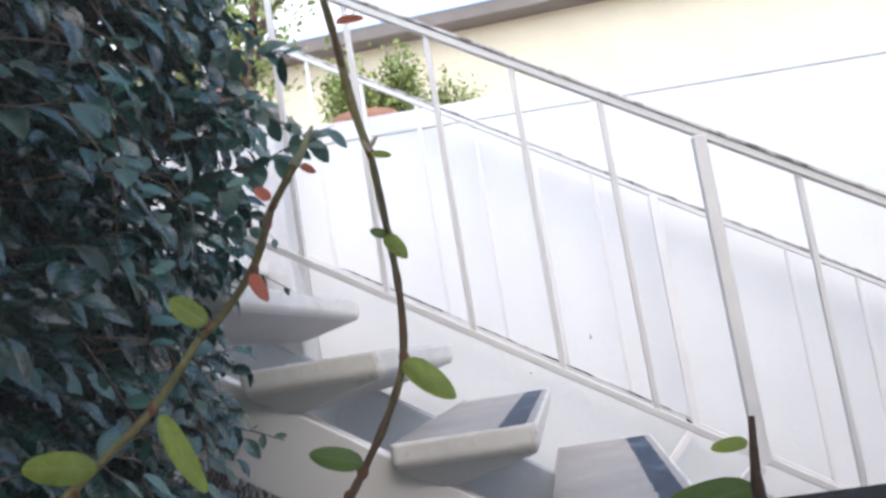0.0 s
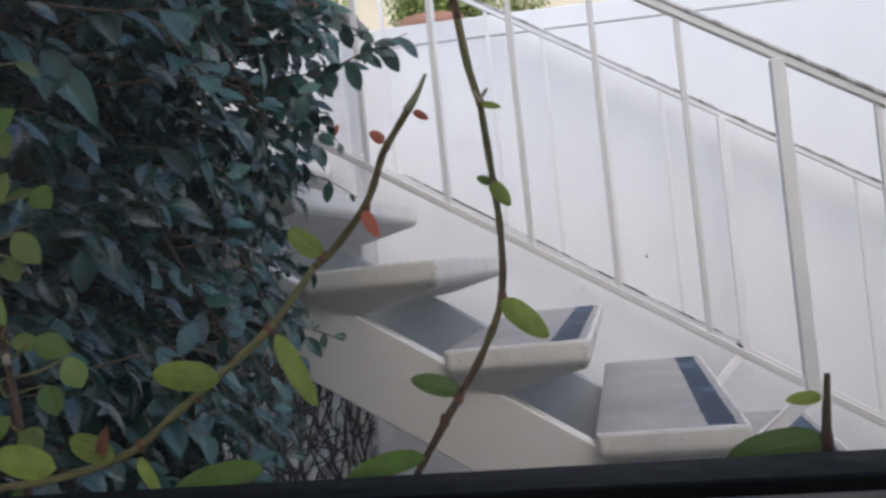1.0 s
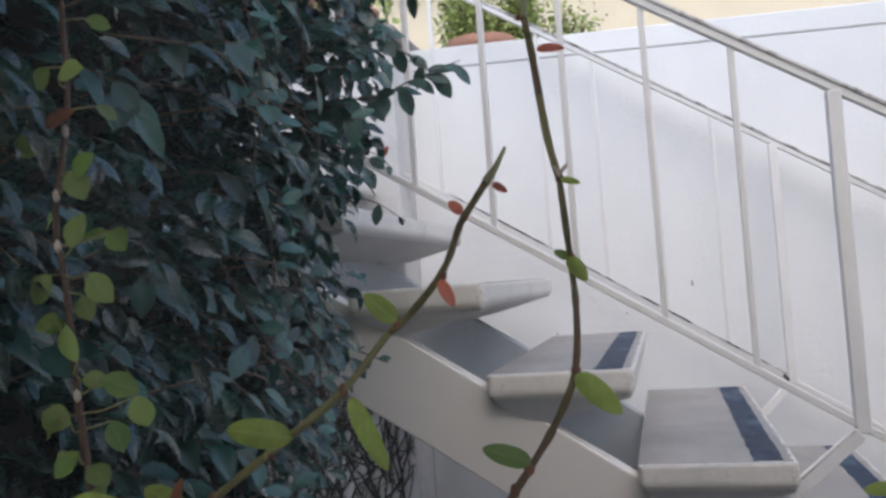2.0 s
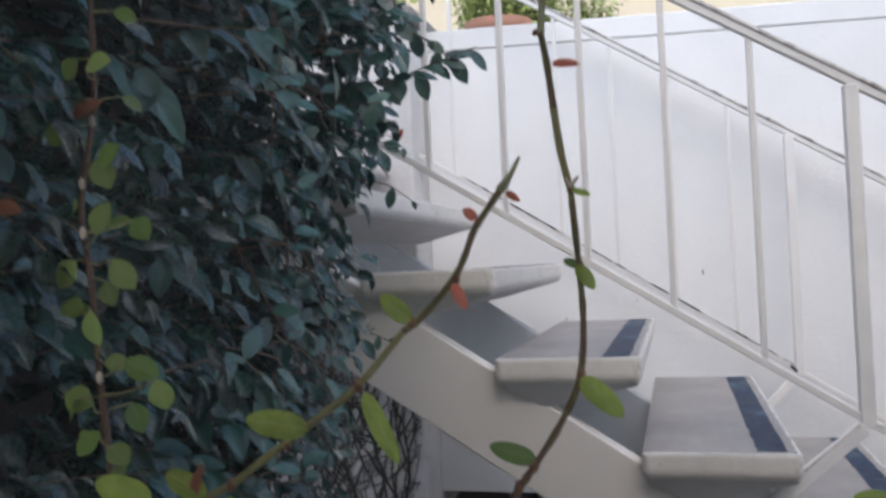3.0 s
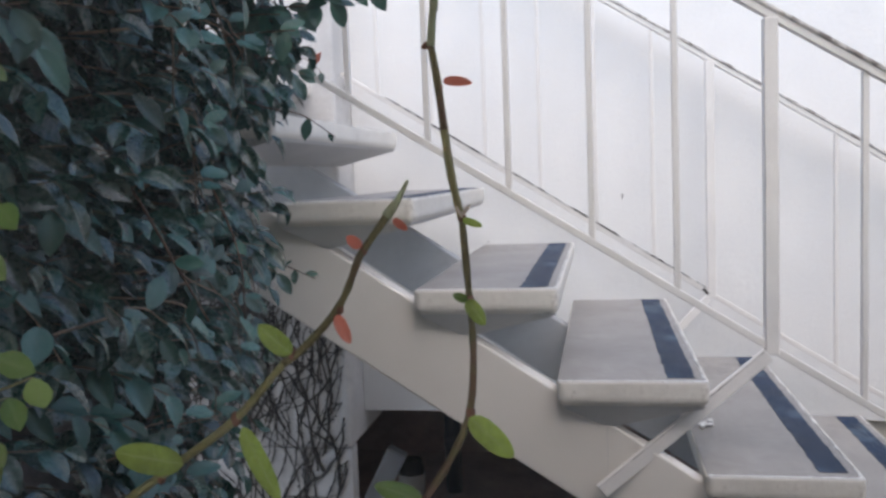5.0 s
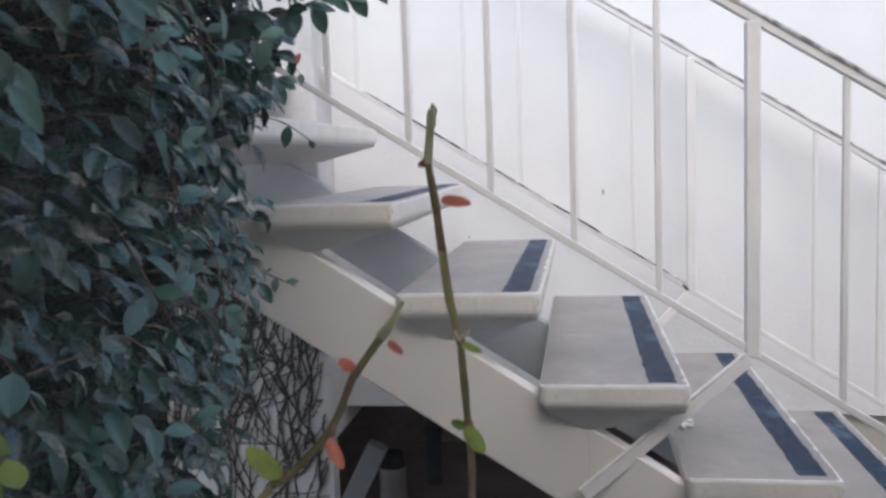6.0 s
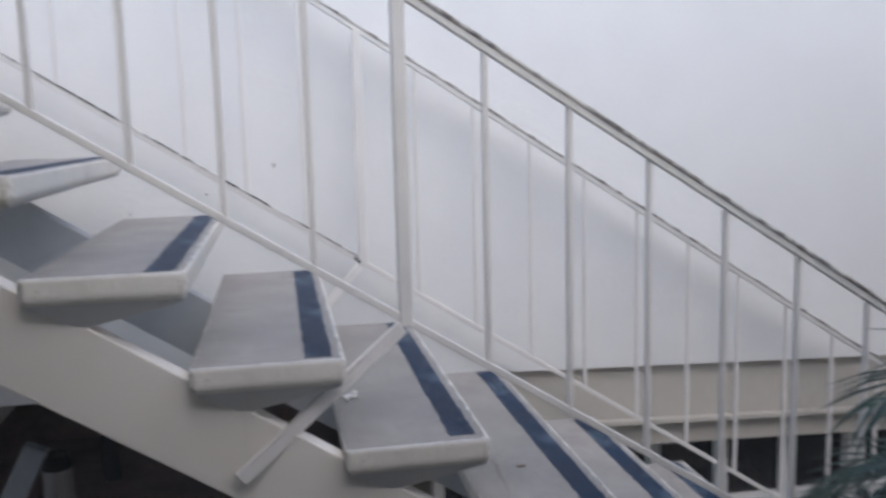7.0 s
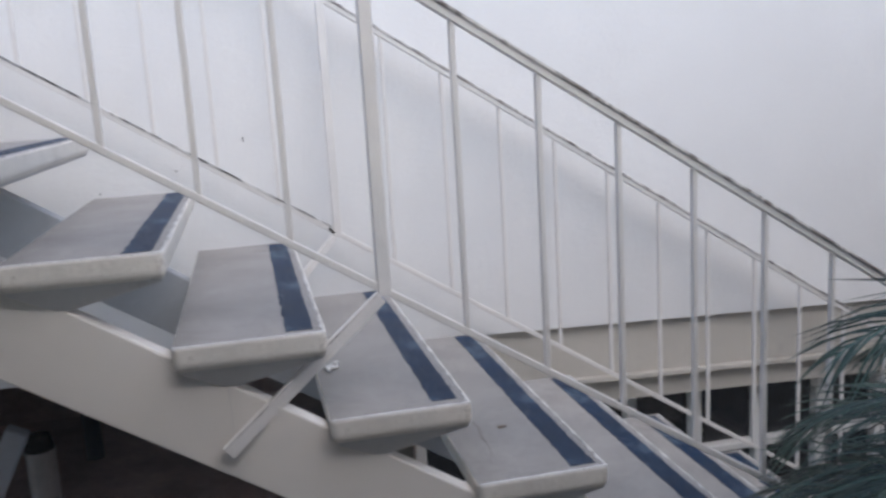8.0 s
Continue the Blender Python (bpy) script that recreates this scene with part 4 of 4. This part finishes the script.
# ---- pots, bushes and tree beyond the wall ----
def pot(name, at, r, h, label):
    p = empty(name, at, label, "plant pot")
    bm = bmesh.new()
    prof = ((0.0, 0.0), (0.72, 0.0), (0.95, 0.8), (1.06, 0.8), (1.06, 1.0), (0.9, 1.0), (0.86, 0.86), (0.0, 0.86))
    rings = [[bm.verts.new((at[0] + q * r * math.cos(k * math.pi / 12), at[1] + q * r * math.sin(k * math.pi / 12), at[2] + z * h)) for k in range(24)] if q else [bm.verts.new((at[0], at[1], at[2] + z * h))] for q, z in prof]
    for a, b in zip(rings, rings[1:]):
        for k in range(24):
            f = [a[k % len(a)], a[(k + 1) % len(a)], b[(k + 1) % len(b)], b[k % len(b)]]
            f = list(dict.fromkeys(f))
            if len(f) > 2:
                bm.faces.new(f)
    part("body", bm, M_TERRA, p, smooth=True)
    return p


pot("plant_pot", (-0.98, 3.05, 2.512), 0.11, 0.12, "orange terracotta plant pot on the pier coping")
pot("plant_pot", (-0.62, 3.75, 2.36), 0.14, 0.30, "terracotta plant pot behind the white wall")


def bush(name, at, size, n, leaf, label, category, mat=M_BUSH, stems=18, seed=1, trunk=0.012):
    r = random.Random(seed)
    b = empty(name, at, label, category)
    rows = []
    woods = bmesh.new()
    for i in range(stems):
        end = Vector((at[0] + size[0] * r.uniform(-1, 1), at[1] + size[1] * r.uniform(-1, 1), at[2] + size[2] * r.uniform(0.5, 1.0)))
        mid = Vector(at).lerp(end, 0.5) + Vector((r.uniform(-0.1, 0.1), r.uniform(-0.1, 0.1), 0.08)) * size[2]
        line = smooth_line([Vector(at), mid, end], 5)
        tube_bm(line, trunk, trunk * 0.3, 5, bm=woods, rng=r)
        for j in range(n // stems):
            q = line[r.randrange(2, len(line))] + Vector((r.gauss(0, 1) * size[0], r.gauss(0, 1) * size[1], r.gauss(0, 1) * size[2])) * 0.13
            rows.append((q, (r.uniform(-1, 1), r.uniform(-1, 1), r.uniform(-0.3, 1)), (r.uniform(-1, 1), r.uniform(-1, 0.3), r.uniform(0.2, 1)), leaf * r.uniform(0.7, 1.3)))
    part("branch", woods, M_TWIG, b, smooth=True)
    ob = part("crown", leaves_mesh("crown", rows, mat, SHAPES), mat, b)
    tagged(ob, kind="stuff")
    return b


bush("shrub", (-0.62, 4.0, 2.36), (0.30, 0.2, 0.56), 12500, 0.027, "yellow-green fine-leaved shrub behind the white wall", "shrub", seed=3)
bush("shrub", (-0.28, 4.02, 2.36), (0.17, 0.15, 0.50), 3000, 0.024, "sparse yellow-green shrub behind the white wall", "shrub", seed=6)
bush("tree", (-1.75, 4.7, 2.36), (0.75, 0.6, 2.0), 2600, 0.06, "small green tree with drooping twigs on the terrace", "tree", seed=9, trunk=0.03)

# ---- palm ----
palm = empty("palm", (1.845, 1.30, GROUND_Z), "dark green feather palm with arching fronds beside the stairs", "palm")
rng = random.Random(23)
CROWN = Vector((1.845, 1.30, 0.68))
part("trunk", tube_bm([Vector((1.845, 1.30, GROUND_Z)), Vector((1.855, 1.30, -0.1)), Vector((1.845, 1.30, 0.74))], 0.055, 0.045, 10, knots=0.05, rng=rng), M_TWIG, palm, "fibrous brown trunk", smooth=True)


def frond(azimuth, lift, length, bend, twist=0.0):
    bm = bmesh.new()
    a = radians(azimuth)
    flat = Vector((math.cos(a), math.sin(a), 0))
    line, p, e = [], CROWN.copy(), radians(lift)
    for s in range(17):
        line.append(p.copy())
        p += (flat * math.cos(e) + Vector((0, 0, math.sin(e)))) * (length / 16)
        e -= radians(bend) / 16 * (0.5 + s / 12)
    tube_bm(line, 0.0065, 0.0015, 6, bm=bm, rng=rng)
    n = 48
    for i in range(4, n):
        t = i / n
        k = t * 16
        q = line[int(k)].lerp(line[min(16, int(k) + 1)], k - int(k))
        d = (line[min(16, int(k) + 1)] - line[int(k)]).normalized() if k < 16 else (line[16] - line[15]).normalized()
        side = d.cross(Vector((0, 0, 1))).normalized()
        up = side.cross(d)
        lng = length * 0.36 * math.sin(math.pi * (0.14 + 0.80 * t)) * rng.uniform(0.85, 1.1)
        for sgn in (-1, 1):
            way = (side * sgn * (0.85 - 0.35 * t) + d * (0.55 + 0.5 * t) + up * rng.uniform(0.05, 0.35)).normalized()
            drop = rng.uniform(0.25, 0.6)
            pts = [q + way * lng * f - Vector((0, 0, drop * lng * f * f)) for f in (0, 0.3, 0.62, 1.0)]
            wid = (0.0034, 0.0046, 0.0038, 0.0004)
            across = way.cross(up).normalized()
            va = [bm.verts.new(c + across * w) for c, w in zip(pts, wid)]
            vb = [bm.verts.new(c - across * w) for c, w in zip(pts, wid)]
            vc = [bm.verts.new(c - up * w * 0.7) for c, w in zip(pts, wid)]
            for j in range(3):
                bm.faces.new((va[j], vc[j], vc[j + 1], va[j + 1]))
                bm.faces.new((vc[j], vb[j], vb[j + 1], vc[j + 1]))
    me = bpy.data.meshes.new("frond")
    bm.to_mesh(me)
    bm.free()
    me.materials.append(M_PALM)
    me.shade_smooth()
    part("frond", me, M_PALM, palm)


for az, lift, length, bend in ((176, 62, 0.95, 120), (160, 48, 0.85, 100), (196, 50, 0.85, 105), (140, 58, 0.9, 110), (215, 55, 0.9, 110), (184, 30, 0.75, 75), (150, 22, 0.7, 60), (205, 20, 0.7, 60),
                               (100, 60, 0.9, 100), (60, 55, 0.9, 100), (20, 60, 0.9, 110), (330, 55, 0.9, 110), (280, 60, 0.9, 110), (245, 50, 0.85, 100), (168, 82, 1.05, 115), (158, 77, 1.06, 36),
                               (172, 8, 0.85, 45), (190, 38, 0.95, 95), (166, 34, 0.95, 80), (146, 36, 0.9, 85), (132, 26, 0.85, 70), (180, 14, 0.7, 40), (158, 4, 0.8, 40), (120, 44, 0.9, 95)):
    frond(az, lift, length, bend)

# ---- things below the stairs ----
drum = empty("drum", (-0.735, 3.62, 0.0), "grey metal drum standing in the recess under the stairs", "drum")
for z0, z1, r0, mat in ((0.0, 0.39, 0.056, M_DRUM),):
    bm = bmesh.new()
    bmesh.ops.create_cone(bm, cap_ends=True, segments=28, radius1=r0, radius2=r0, depth=z1 - z0, matrix=Matrix.Translation((-0.735, 3.62, (z0 + z1) / 2)))
    part("body", bm, mat, drum, smooth=False)
for z in (0.13, 0.26, 0.383):
    bm = bmesh.new()
    bmesh.ops.create_cone(bm, cap_ends=True, segments=28, radius1=0.059, radius2=0.059, depth=0.014, matrix=Matrix.Translation((-0.735, 3.62, z)))
    part("hoop", bm, M_DRUM, drum)
bm = bmesh.new()
bmesh.ops.create_cone(bm, cap_ends=True, segments=28, radius1=0.055, radius2=0.045, depth=0.06, matrix=Matrix.Translation((-0.735, 3.62, 0.42)))
part("lid", bm, M_BLACK, drum, "black lid")
board = box_bm(-0.04, 0.04, -0.03, 0.03, 0, 0.62, 0.006)
bmesh.ops.transform(board, matrix=pose(-1.01, 3.36, 0.020, 0, 27, 0), verts=board.verts)
tagged(part("leaning_board", board, M_PALE), "pale blue plastic board leaning in the dark recess", "board")

pipe = empty("drain_pipe", (-0.70, 4.45, 0.0), "dark blue-black drain pipe standing in the recess", "pipe")
part("tube", tube_bm([Vector((-0.70, 4.45, 0.0)), Vector((-0.70, 4.45, 0.5)), Vector((-0.70, 4.45, 0.98))], 0.042, 0.042, 16, rng=rng), M_PIPE, pipe, smooth=True)
for z in (0.25, 0.70):
    part("collar", tube_bm([Vector((-0.70, 4.45, z)), Vector((-0.70, 4.45, z + 0.03)), Vector((-0.70, 4.45, z + 0.06))], 0.048, 0.048, 16, rng=rng), M_PIPE, pipe, smooth=True)

# ---- litter on the treads ----
rng = random.Random(31)
for x, y, z in ((0.70, 2.04, 0.877),):
    bm = bmesh.new()
    for j in range(4):
        bmesh.ops.create_icosphere(bm, subdivisions=1, radius=rng.uniform(0.003, 0.006), matrix=Matrix.Translation((x + rng.uniform(-0.008, 0.008), y + rng.uniform(-0.007, 0.007), z + 0.0035)) @ Matrix.Diagonal((1.6, 1, 0.5, 1)))
    tagged(part("litter", bm, M_DEBRIS), "crumbs of dry leaf litter on a tread", "litter")

chip = box_bm(0.292, 0.325, 2.075, 2.085, 1.0642, 1.070, 0.0015)
box_bm(0.305, 0.311, 2.077, 2.105, 1.0642, 1.0685, 0.0012, bm=chip)
box_bm(0.296, 0.304, 2.055, 2.092, 1.0642, 1.0705, 0.0015, bm=chip)
box_bm(0.313, 0.326, 2.090, 2.104, 1.0642, 1.074, 0.002, bm=chip)
tagged(part("broken_bracket", chip, M_TRIM), "small broken white bracket lying on a grey tread", "bracket")

line = smooth_line([(0.641, 2.09, 0.8785), (0.644, 2.04, 0.8785), (0.637, 2.00, 0.8785), (0.639, 1.95, 0.8785), (0.632, 1.90, 0.8785), (0.618, 1.85, 0.8785)], 4)
line = [q + Vector((rng.uniform(-0.003, 0.003), 0, 0)) for q in line]
part("crack", tube_bm(line, 0.0008, 0.0004, 4, rng=rng), M_TWIG, [o for o in stairs.children if o.name.startswith("tread")][9], "hairline crack")
